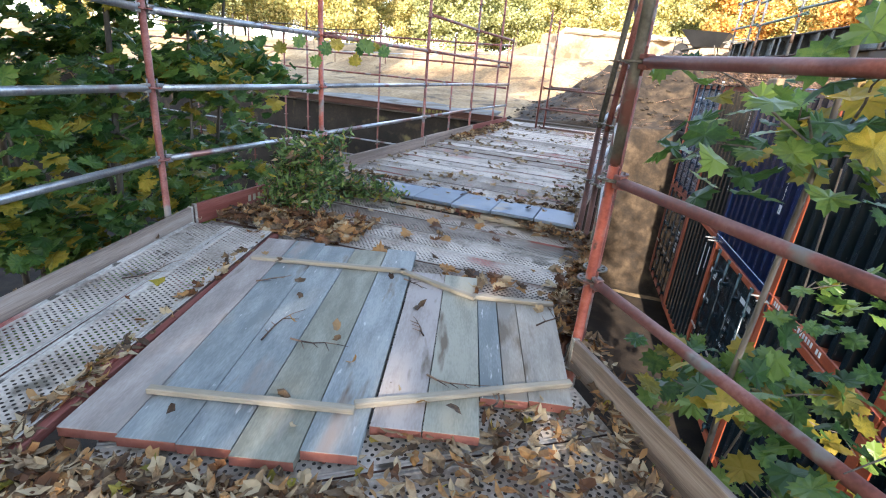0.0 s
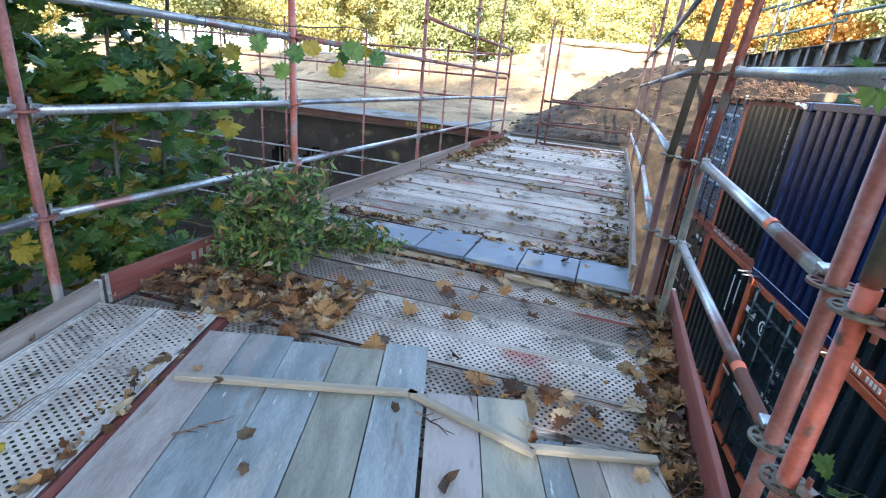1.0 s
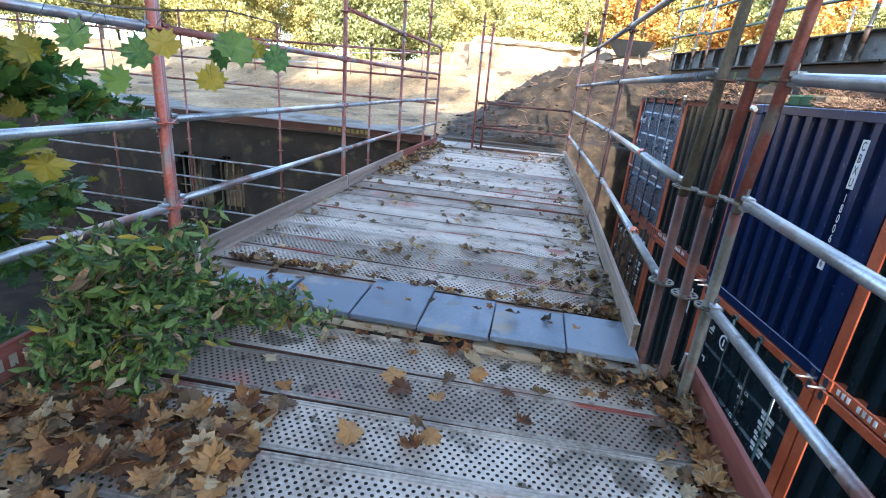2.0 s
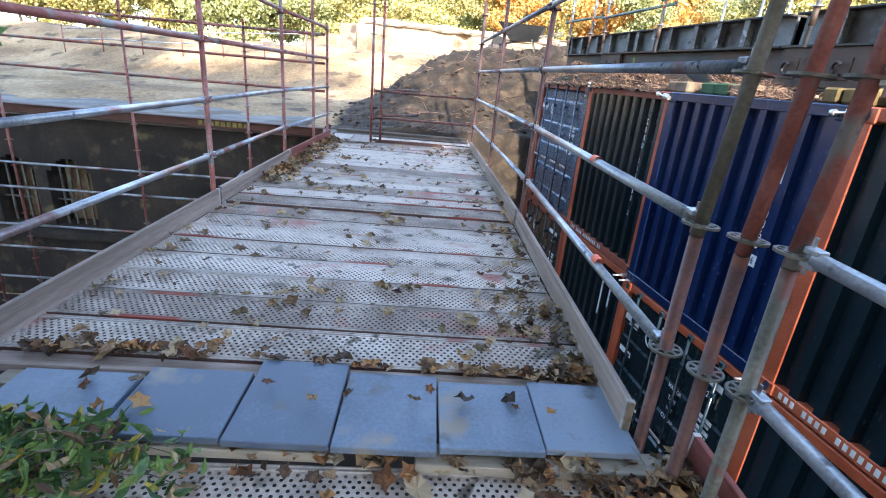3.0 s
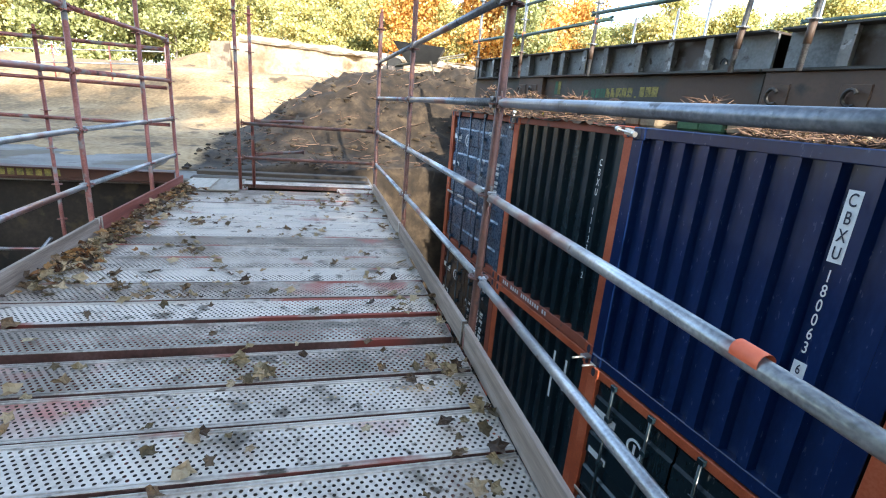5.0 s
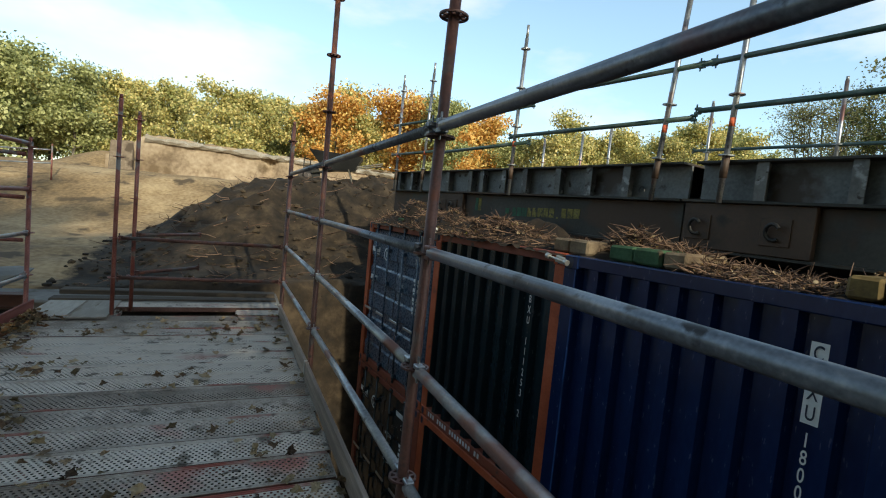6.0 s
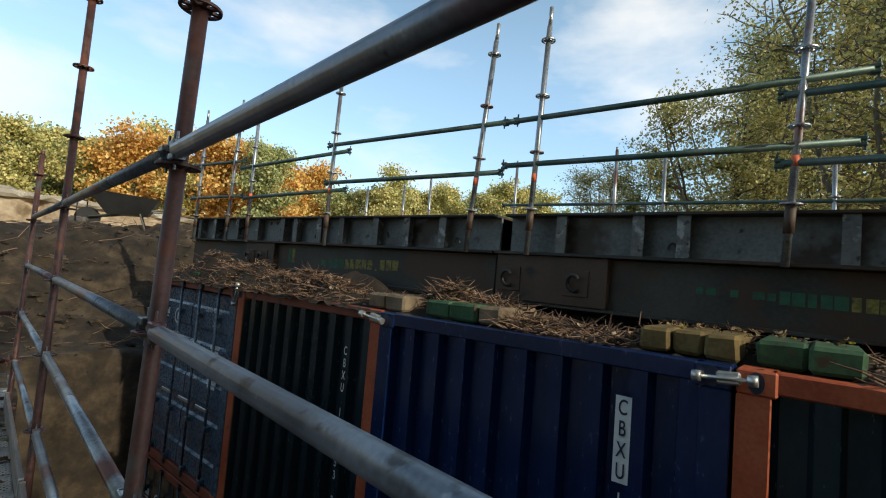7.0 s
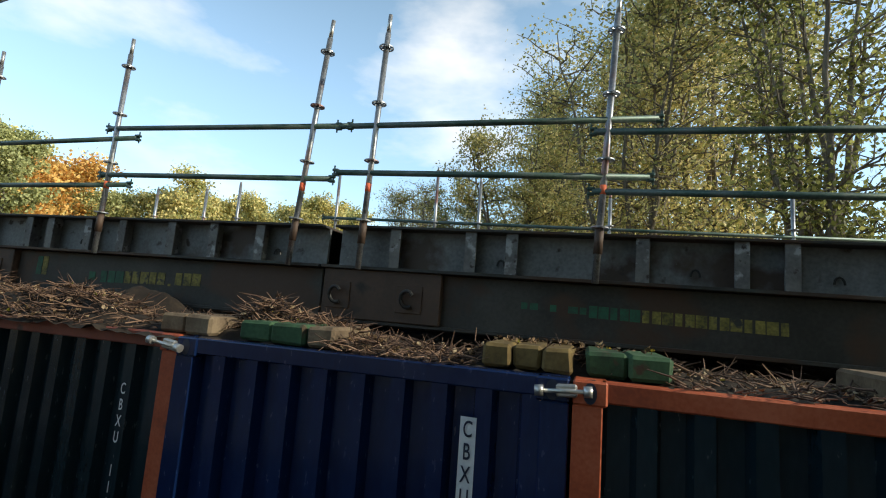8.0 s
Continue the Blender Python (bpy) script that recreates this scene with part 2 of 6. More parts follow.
LOWORANGE = material("dull_orange_frame", [(0.20, 0.05, 0.03), (0.30, 0.08, 0.045)], 3, 50, 0.6, 0, 0.08, spots=[((0.10, 0.05, 0.04), 5, 0.62)])
WHITEPAINT = material("white_lettering", [(0.62, 0.64, 0.66), (0.75, 0.76, 0.78)], 4, 60, 0.6, 0, 0)
INK = material("dark_lettering", [(0.015, 0.02, 0.045), (0.02, 0.028, 0.06)], 4, 60, 0.6, 0, 0)
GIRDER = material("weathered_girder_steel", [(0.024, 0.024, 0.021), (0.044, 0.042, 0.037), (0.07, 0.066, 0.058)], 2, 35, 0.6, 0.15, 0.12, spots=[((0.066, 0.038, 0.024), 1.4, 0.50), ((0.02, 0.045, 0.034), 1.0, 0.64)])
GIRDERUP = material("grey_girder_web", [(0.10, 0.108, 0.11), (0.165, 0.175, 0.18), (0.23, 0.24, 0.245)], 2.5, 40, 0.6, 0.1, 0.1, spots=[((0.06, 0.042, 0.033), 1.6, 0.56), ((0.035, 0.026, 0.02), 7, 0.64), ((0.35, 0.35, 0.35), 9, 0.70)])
BOSS = material("brown_joint_plate", [(0.06, 0.038, 0.027), (0.10, 0.063, 0.044)], 4, 40, 0.65, 0.1, 0.15, spots=[((0.03, 0.025, 0.02), 3, 0.6)])
RIBPAINT = material("flaked_rib_paint", [(0.10, 0.10, 0.10), (0.2, 0.2, 0.19)], 5, 40, 0.65, 0, 0.1, spots=[((0.36, 0.37, 0.37), 9, 0.58), ((0.04, 0.03, 0.025), 14, 0.60)])
YELLOWPAINT = material("faded_yellow_paint", [(0.06, 0.055, 0.025), (0.20, 0.17, 0.04), (0.34, 0.28, 0.07)], 9, 60, 0.7, 0, 0.05, spots=[((0.045, 0.045, 0.04), 9, 0.60)])
GREENPAINT = material("faded_green_paint", [(0.03, 0.06, 0.04), (0.03, 0.15, 0.08)], 8, 60, 0.7, 0, 0.05, spots=[((0.045, 0.045, 0.04), 9, 0.60)])
YELLOWBLOCK = material("yellow_timber_block", [(0.06, 0.04, 0.016), (0.13, 0.088, 0.028), (0.20, 0.14, 0.05)], 6, 40, 0.85, 0, 0.35, vary=0.2, spots=[((0.05, 0.035, 0.02), 8, 0.60)])
GREENBLOCK = material("green_timber_block", [(0.014, 0.036, 0.016), (0.03, 0.08, 0.034), (0.055, 0.12, 0.056)], 6, 40, 0.85, 0, 0.35, vary=0.2, spots=[((0.07, 0.05, 0.028), 8, 0.60)])
BLOCKEND = material("raw_timber_block", [(0.09, 0.062, 0.038), (0.16, 0.115, 0.072), (0.23, 0.175, 0.11)], 7, 50, 0.85, 0, 0.4)
SAND = material("sandy_earth", [(0.14, 0.092, 0.044), (0.30, 0.205, 0.105), (0.48, 0.355, 0.20)], 0.5, 9, 0.95, 0, 0.9, spots=[((0.10, 0.07, 0.04), 1.1, 0.60)])
# soil colour lowered to stand in for the pit's deep shade
SOIL = material("shaded_root_soil", [(0.009, 0.006, 0.004), (0.021, 0.014, 0.009), (0.044, 0.031, 0.019)], 2.5, 30, 0.95, 0, 0.9)
# dark base stands in for pit shade, olive-yellow spots for patches of sun
MASON = material("shaded_old_brick", [(0.010, 0.008, 0.006), (0.024, 0.018, 0.013), (0.05, 0.037, 0.026)], 1.2, 18, 0.9, 0, 0.8, spots=[((0.065, 0.047, 0.026), 2.6, 0.58), ((0.15, 0.125, 0.055), 1.1, 0.645), ((0.17, 0.10, 0.06), 0.7, 0.68)])
CONCRETE = material("pale_concrete", [(0.12, 0.115, 0.11), (0.19, 0.185, 0.175), (0.27, 0.26, 0.245)], 1.2, 25, 0.85, 0, 0.3, spots=[((0.13, 0.105, 0.075), 0.9, 0.56), ((0.08, 0.07, 0.055), 1.8, 0.6)])
BUNKER = material("pale_old_wall", [(0.17, 0.12, 0.075), (0.33, 0.25, 0.165), (0.47, 0.38, 0.27)], 0.9, 6, 0.9, 0, 1.0, spots=[((0.15, 0.105, 0.06), 0.6, 0.57), ((0.34, 0.17, 0.11), 0.9, 0.66)])
PALESTONE = material("pale_rubble", [(0.30, 0.26, 0.20), (0.46, 0.42, 0.36), (0.58, 0.55, 0.50)], 2, 14, 0.9, 0, 0.6, vary=0.4)
STEELRED = material("rust_red_waler", [(0.055, 0.022, 0.015), (0.10, 0.038, 0.024)], 2, 30, 0.65, 0.1, 0.15)
BARK = material("grey_brown_bark", [(0.06, 0.05, 0.04), (0.12, 0.10, 0.08), (0.19, 0.17, 0.145)], 6, 40, 0.9, 0, 0.6, (1, 1, 0.25))
TREEBARK = material("pale_tree_bark", [(0.08, 0.068, 0.05), (0.15, 0.13, 0.10), (0.26, 0.23, 0.18)], 3, 20, 0.9, 0, 0.5, (1, 1, 0.25))
CLOD = material("earth_clod", [(0.014, 0.010, 0.006), (0.036, 0.025, 0.014), (0.075, 0.053, 0.031)], 3, 30, 0.95, 0, 0.8, vary=0.4)
LEAFGREEN = material("maple_leaf_green", [(0.036, 0.098, 0.025), (0.08, 0.175, 0.04), (0.16, 0.255, 0.052)], 5, 60, 0.42, 0, 0.08, vary=0.6, thin=0.42)
LEAFYELLOW = material("maple_leaf_yellow", [(0.18, 0.165, 0.02), (0.34, 0.28, 0.03), (0.42, 0.31, 0.05)], 5, 60, 0.55, 0, 0.08, vary=0.5, thin=0.4)
PIERCLAY = material("brown_pier", [(0.12, 0.088, 0.06), (0.20, 0.155, 0.11), (0.29, 0.235, 0.175)], 1.2, 12, 0.9, 0, 0.6, spots=[((0.09, 0.065, 0.045), 1.2, 0.58)])
FALLENORANGE = material("fallen_leaf_orange_brown", [(0.10, 0.040, 0.014), (0.20, 0.085, 0.028), (0.30, 0.14, 0.048), (0.38, 0.21, 0.08)], 8, 60, 0.8, 0, 0.2, vary=0.8, thin=0.1)
FALLENDARK = material("fallen_leaf_dark", [(0.035, 0.025, 0.017), (0.075, 0.053, 0.033), (0.13, 0.094, 0.058)], 8, 60, 0.85, 0, 0.2, vary=0.8)
FALLENOLIVE = material("fallen_leaf_olive", [(0.11, 0.08, 0.04), (0.21, 0.155, 0.08), (0.32, 0.245, 0.14)], 8, 60, 0.8, 0, 0.2, vary=0.8, thin=0.08)
SHRUBGREEN = material("shrub_leaf_green", [(0.035, 0.08, 0.02), (0.08, 0.155, 0.035), (0.165, 0.25, 0.06)], 5, 60, 0.45, 0, 0.08, vary=0.7, thin=0.35)
FALLENTAN = material("fallen_leaf_tan", [(0.12, 0.075, 0.04), (0.23, 0.15, 0.08), (0.34, 0.245, 0.145), (0.44, 0.34, 0.21)], 8, 60, 0.8, 0, 0.2, vary=0.8, thin=0.08)
FALLEN = material("fallen_leaf_brown", [(0.055, 0.032, 0.018), (0.115, 0.068, 0.036), (0.19, 0.12, 0.062), (0.29, 0.19, 0.10)], 8, 60, 0.8, 0, 0.2, vary=0.8, thin=0.08)
# green and yellowing leaves are paled, with more blue, to imitate haze
TREEGREEN = material("hazed_leaf_green", [(0.22, 0.24, 0.09), (0.38, 0.40, 0.16), (0.54, 0.54, 0.24)], 0.35, 6, 0.6, 0, 0, vary=0.6, thin=0.28)
TREEYELLOW = material("hazed_leaf_yellowing", [(0.31, 0.32, 0.11), (0.54, 0.50, 0.18), (0.75, 0.63, 0.26)], 0.35, 6, 0.6, 0, 0, vary=0.75, thin=0.28)
TREEDARK = material("tree_leaf_deep_green", [(0.11, 0.125, 0.035), (0.22, 0.24, 0.07), (0.38, 0.38, 0.12)], 0.35, 6, 0.6, 0, 0, vary=0.7, thin=0.5)
TREEORANGE = material("tree_leaf_orange", [(0.56, 0.28, 0.07), (0.76, 0.45, 0.12), (0.84, 0.60, 0.20)], 0.35, 6, 0.6, 0, 0, vary=0.6, thin=0.3)
TWIG = material("dead_twig", [(0.06, 0.034, 0.024), (0.13, 0.075, 0.05), (0.24, 0.15, 0.10)], 8, 60, 0.85, 0, 0.2, vary=0.8)
DARKSTEEL = material("dark_machine_paint", [(0.012, 0.013, 0.014), (0.03, 0.03, 0.03)], 4, 40, 0.5, 0.2, 0.1)
MACHINEGREY = material("machine_grey_paint", [(0.07, 0.06, 0.055), (0.15, 0.13, 0.12)], 4, 40, 0.5, 0, 0.1)
FLUOR = material("fluorescent_marking", [(0.75, 0.13, 0.05), (0.85, 0.2, 0.09)], 10, 60, 0.6, 0, 0)
ZINC = material("bright_zinc", [(0.45, 0.45, 0.44), (0.6, 0.6, 0.58)], 10, 60, 0.35, 0.8, 0.05)

for plate in (DECKSTEEL, DECKEDGE):
    plate.node_tree.nodes["Principled BSDF"].inputs["Specular IOR Level"].default_value = 0.2
for paint in (NAVY, TEAL, DOORBLUE):
    paint.node_tree.nodes["Principled BSDF"].inputs["Specular IOR Level"].default_value = 0.6
    paint.node_tree.nodes["Principled BSDF"].inputs["Coat Weight"].default_value = 0.12
    paint.node_tree.nodes["Principled BSDF"].inputs["Coat Roughness"].default_value = 0.3



def loam_over(m, colors, layer):
    """Lay loam over a material where the mesh's layer of that name says so."""
    n, l = m.node_tree.nodes, m.node_tree.links
    base = n["Principled BSDF"].inputs["Base Color"]
    under = base.links[0].from_socket
    at, no, rp, ragged, mix = n.new("ShaderNodeAttribute"), n.new("ShaderNodeTexNoise"), n.new("ShaderNodeValToRGB"), n.new("ShaderNodeMapRange"), n.new("ShaderNodeMix")
    tc = n.new("ShaderNodeTexCoord")
    at.attribute_name = layer
    no.inputs["Scale"].default_value, no.inputs["Detail"].default_value, no.inputs["Roughness"].default_value = 2.2, 9, 0.68
    l.new(tc.outputs["Object"], no.inputs["Vector"])
    el = rp.color_ramp.elements
    el.new(0.5)
    for i, col in enumerate(colors):
        el[i].position, el[i].color = 0.36 + 0.14 * i, (*col, 1)
    l.new(no.outputs["Fac"], rp.inputs["Fac"])
    add = n.new("ShaderNodeMath")
    add.operation = "MULTIPLY_ADD"
    add.inputs[1].default_value = 0.9
    l.new(no.outputs["Fac"], add.inputs[0])
    l.new(at.outputs["Fac"], add.inputs[2])
    ragged.inputs["From Min"].default_value, ragged.inputs["From Max"].default_value = 0.85, 1.02
    l.new(add.outputs["Value"], ragged.inputs["Value"])
    mix.data_type = "RGBA"
    l.new(ragged.outputs["Result"], mix.inputs["Factor"])
    l.new(under, mix.inputs["A"])
    l.new(rp.outputs["Color"], mix.inputs["B"])
    l.new(mix.outputs["Result"], base)


loam_over(SAND, [(0.010, 0.007, 0.004), (0.030, 0.020, 0.011), (0.075, 0.052, 0.030)], "loam")

# ---- mesh helpers ----


def box(bm, lo, hi, m=None, bevel=0.0):
    g = bmesh.ops.create_cube(bm, size=1)
    vs = g["verts"]
    c, s = [(a + b) / 2 for a, b in zip(lo, hi)], [b - a for a, b in zip(lo, hi)]
    for v in vs:
        v.co = Vector((v.co.x * s[0] + c[0], v.co.y * s[1] + c[1], v.co.z * s[2] + c[2]))
    if bevel:
        es = list({e for v in vs for e in v.link_edges})
        r = bmesh.ops.bevel(bm, geom=es, offset=bevel, segments=1, affect="EDGES")
        vs = list({v for f in r["faces"] for v in f.verts} | {v for v in vs if v.is_valid})
    if m is not None:
        for v in vs:
            v.co = m @ v.co
    return vs


def tube(bm, p, q, r, seg=12, r2=None, caps=True):
    p, q = Vector(p), Vector(q)
    d = (q - p).normalized()
    side = d.orthogonal().normalized()
    other = d.cross(side)
    rings = []
    for at, rad in ((p, r), (q, r if r2 is None else r2)):
        rings.append([bm.verts.new(at + rad * (math.cos(a) * side + math.sin(a) * other)) for a in (2 * math.pi * i / seg for i in range(seg))])
    for i in range(seg):
        j = (i + 1) % seg
        f = bm.faces.new((rings[0][i], rings[0][j], rings[1][j], rings[1][i]))
        f.smooth = True
    if caps:
        bm.faces.new(rings[0][::-1])
        bm.faces.new(rings[1])


def bent_tube(bm, pts, r, seg=8):
    """One round bar bent through the points, closed at both ends."""
    pts = [Vector(p) for p in pts]
    rings = []
    for i, p in enumerate(pts):
        way = (pts[min(i + 1, len(pts) - 1)] - pts[max(i - 1, 0)]).normalized()
        side = Vector((0, 1, 0)).cross(way).normalized()
        up = way.cross(side)
        rings.append([bm.verts.new(p + (side * math.cos(math.tau * k / seg) + up * math.sin(math.tau * k / seg)) * r) for k in range(seg)])
    for a, b in zip(rings, rings[1:]):
        for k in range(seg):
            bm.faces.new((a[k], a[(k + 1) % seg], b[(k + 1) % seg], b[k]))
    bm.faces.new(rings[0][::-1])
    bm.faces.new(rings[-1])


def mesh_of(name, bm, mat):
    me = bpy.data.meshes.new(name)
    bm.normal_update()
    bm.to_mesh(me)
    bm.free()
    for x in (mat if isinstance(mat, (list, tuple)) else [mat]):
        me.materials.append(x)
    return me


def part(name, bm, mat, parent=None, label=""):
    ob = new(name, mesh_of(name, bm, mat) if isinstance(bm, bmesh.types.BMesh) else bm)
    if parent is not None:
        ob.parent = parent
    if label:
        ob["label"] = label
    return ob


def empty(name, m=None):
    ob = new(name)
    ob.empty_display_size = 0.1
    if m is not None:
        ob.matrix_world = m
    return ob


def grid_mesh(xs, ys, fn):
    """A sheet over the plan, its height from fn."""
    verts = [(x, y, fn(x, y)) for y in ys for x in xs]
    nx = len(xs)
    faces = [(j * nx + i, j * nx + i + 1, (j + 1) * nx + i + 1, (j + 1) * nx + i) for j in range(len(ys) - 1) for i in range(nx - 1)]
    me = bpy.data.meshes.new("sheet")
    me.from_pydata(verts, [], faces)
    me.polygons.foreach_set("use_smooth", [True] * len(faces))
    return me


def smooth(a, b, x):
    t = min(1.0, max(0.0, (x - a) / (b - a)))
    return t * t * (3 - 2 * t)


def along(start, stop, n):
    return [start + (stop - start) * i / (n - 1) for i in range(n)]

# ---- ground: the pit, the earth heap at the walkway's end, the sandy bank behind ----
BEYOND = 15.35          # front of the pit's end wall


def ground_height(x, y):
    n1 = noise.noise(Vector((x * 0.35, y * 0.35, 0.0)))
    n2 = noise.noise(Vector((x * 1.3, y * 1.3, 4.0)))
    n3 = noise.noise(Vector((x * 4.1, y * 4.1, 9.0)))
    rough = 0.22 * n1 + 0.10 * n2 + 0.035 * n3
    # level top behind the end wall
    top = 0.0 + 0.35 * smooth(17, 21, y)
    # heap of earth
    lumps = 0.26 * noise.noise(Vector((x * 2.0, y * 2.0, 2.0))) + 0.13 * noise.noise(Vector((x * 6.5, y * 6.5, 5.0)))
    h = (1.65 + 0.11 * min(4, max(0, x))) * math.exp(-((y - 21.3) / 2.9) ** 2) * smooth(-2.6, 0.7, x)
    h += lumps * smooth(0.15, 0.8, h) * (1 - smooth(21.5, 23.5, y))
    # sandy bank far behind
    bank = 1.95 * smooth(22, 29, y + 0.25 * x) + 0.9 * smooth(33, 36, y) * smooth(-8.5, -5.8, x)
    z = top + max(h * (1 - smooth(22, 27, y)), 0) + bank + rough * (0.8 - 0.3 * smooth(20, 30, y))
    # rise behind the containers
    z = max(z, (1.1 + rough) * smooth(8.0, 11.5, x))
    # the pit
    edge = BEYOND + 0.8 + 0.3 * n1
    cut = smooth(edge - 0.25, edge + 0.35 + 1.2 * smooth(1.2, 2.6, x) * smooth(2.4, 1.6, x), y)
    side = smooth(8.2, 9.4, x)
    back = smooth(-9.0, -13.0, y)
    left = smooth(-17, -21, x)
    keep = max(cut, side, back, left)
    floor_z = -4.3 + 0.12 * n2
    out = floor_z + (z - floor_z) * keep
    far = smooth(60, 200, math.hypot(x, y))
    return out * (1 - far) + 2.5 * far


gx = [-1800, -700, -300, -150, -90, -60] + along(-45, -17.5, 20) + along(-17, 12, 130) + along(13, 60, 30) + [90, 150, 300, 700, 1800]
gy = [-1800, -700, -300, -150, -80, -50, -30, -20] + along(-16, -8, 12) + along(-6, 14.5, 24) + along(14.75, 36, 120) + along(37, 60, 20) + [75, 100, 150, 300, 700, 1800]
ground_me = grid_mesh(gx, gy, ground_height)
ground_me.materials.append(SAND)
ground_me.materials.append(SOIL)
loam = ground_me.attributes.new("loam", "FLOAT", "POINT")
loam.data.foreach_set("value", [smooth(-3.4, -1.6, v.co.x) * smooth(15.3, 15.9, v.co.y) * smooth(23.0, 21.2, v.co.y) * smooth(8.2, 7.2, v.co.x) for v in ground_me.vertices])
# pit floor faces take the soil with shade put into its colour
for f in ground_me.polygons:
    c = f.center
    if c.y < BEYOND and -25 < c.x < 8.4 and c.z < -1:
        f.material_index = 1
tagged(new("ground", ground_me), "sandy excavated earth with a dark pit and a heap", "ground", kind="structure")

# ---- scaffold walkway ----
TUBE = 0.0242
ROSETTE_BM = {}


def rosette_mesh(mat):
    """A flat eight-holed ring plate round a post."""
    if mat.name in ROSETTE_BM:
        return ROSETTE_BM[mat.name]
    bm = bmesh.new()
    t = 0.0045
    n = 24

    def ring(r0, r1):
        loops = [[bm.verts.new((r * math.cos(2 * math.pi * i / n), r * math.sin(2 * math.pi * i / n), z)) for i in range(n)] for r, z in ((r0, t), (r1, t), (r1, -t), (r0, -t))]
        for k in range(4):
            a, b = loops[k], loops[(k + 1) % 4]
            for i in range(n):
                bm.faces.new((a[i], a[(i + 1) % n], b[(i + 1) % n], b[i]))
    ring(0.0243, 0.034)
    ring(0.053, 0.0625)
    for k in range(8):
        box(bm, (0.032, -0.007, -t), (0.055, 0.007, t), Matrix.Rotation(k * math.pi / 4, 4, "Z"))
    ROSETTE_BM[mat.name] = mesh_of("rosette", bm, mat)
    return ROSETTE_BM[mat.name]


def scaffold_post(x, y, z0, z1, mat, label, ring_z, lean=(0, 0), group="scaffold posts", ring_mat=None):
    ob = empty("scaffold_post", Matrix.Translation((x, y, z0)) @ pose(0, 0, 0, lean[0], lean[1], random.uniform(0, 45)))
    bm = bmesh.new()
    tube(bm, (0, 0, 0), (0, 0, z1 - z0), TUBE, 16)
    part("tube", bm, mat, ob)
    bm = bmesh.new()
    tube(bm, (0, 0, z1 - z0), (0, 0, z1 - z0 + 0.05), TUBE * 0.78, 12)
    part("spigot", bm, mat, ob)
    for z in ring_z:
        if z0 < z < z1:
            r = part("rosette", rosette_mesh(ring_mat or mat), None, ob)
            r.location = (0, 0, z - z0)
    return tagged(ob, label, "scaffold post", group)


def scaffold_rail(p, q, mat, label, group="scaffold rails", heads=True):
    p, q = Vector(p), Vector(q)
    d = (q - p).normalized()
    up = Vector((0, 0, 1))
    side = d.cross(up).normalized()
    m = Matrix((d, side * -1, side.cross(d) * 1)).transposed().to_4x4()
    m = Matrix.Translation(p) @ m
    ob = empty("scaffold_rail", m)
    length = (q - p).length
    bm = bmesh.new()
    tube(bm, (0.07 if heads else 0, 0, 0), (length - (0.07 if heads else 0), 0, 0), TUBE, 16)
    part("tube", bm, mat, ob)
    if heads:
        for s, x in ((1, 0.0), (-1, length)):
            bm = bmesh.new()
            # cast wedge head: two jaws round the rosette and the wedge through them
            box(bm, (x + s * 0.034 if s > 0 else x - 0.085, -0.019, 0.008), (x + 0.085 if s > 0 else x - 0.034, 0.019, 0.030), bevel=0.004)
            box(bm, (x + s * 0.034 if s > 0 else x - 0.085, -0.019, -0.030), (x + 0.085 if s > 0 else x - 0.034, 0.019, -0.008), bevel=0.004)
            box(bm, (min(x + s * 0.066, x + s * 0.088), -0.019, -0.030), (max(x + s * 0.066, x + s * 0.088), 0.019, 0.030), bevel=0.003)
            part("wedge_head", bm, mat, ob)
            bm = bmesh.new()
            box(bm, (x + s * 0.046 - 0.007, -0.003, -0.055), (x + s * 0.046 + 0.007, 0.003, 0.060), bevel=0.001)
            part("wedge", bm, mat, ob)
    return tagged(ob, label, "scaffold rail", group)


R_POSTS = [(0.91, 9.29), (0.88, 11.87), (0.835, 14.45)]
L_POSTS = [(-2.12, 9.31), (-2.16, 11.87), (-2.06, 14.44)]
R0 = [(0.87, 6.29), (0.947, 6.145), (1.023, 6.03)]
L0 = [(-2.09, 6.42), (-2.04, 6.345), (-1.99, 6.27)]
N0 = [(1.115, 4.28), (1.105, 4.11)]
NL = (-2.02, 4.33)
NLEND, NREND = (-1.20, 1.89), (2.385, 2.46)
RINGS = [-3.96 + 0.5 * k for k in range(17)]
LOWRINGS = [r - 0.10 for r in RINGS]      # the bent stretch stands a little lower
OLIVE_L, RED_L = "grey-brown weathered steel scaffold post with rosettes", "red-painted worn steel scaffold post with rosettes"
for i, (x, y) in enumerate(R_POSTS):
    ob = scaffold_post(x, y, -4.25, 4.1 if i < 2 else 2.75, PURPLETUBE, RED_L, RINGS)
    if i == 0:
        ob.matrix_world = Matrix.Translation((x, y, 0.9)) @ Matrix.Rotation(radians(1.1), 4, "Y") @ Matrix.Translation((0, 0, -5.15))
scaffold_post(0.84, 14.62, -4.25, 2.7, PURPLETUBE, RED_L, RINGS)
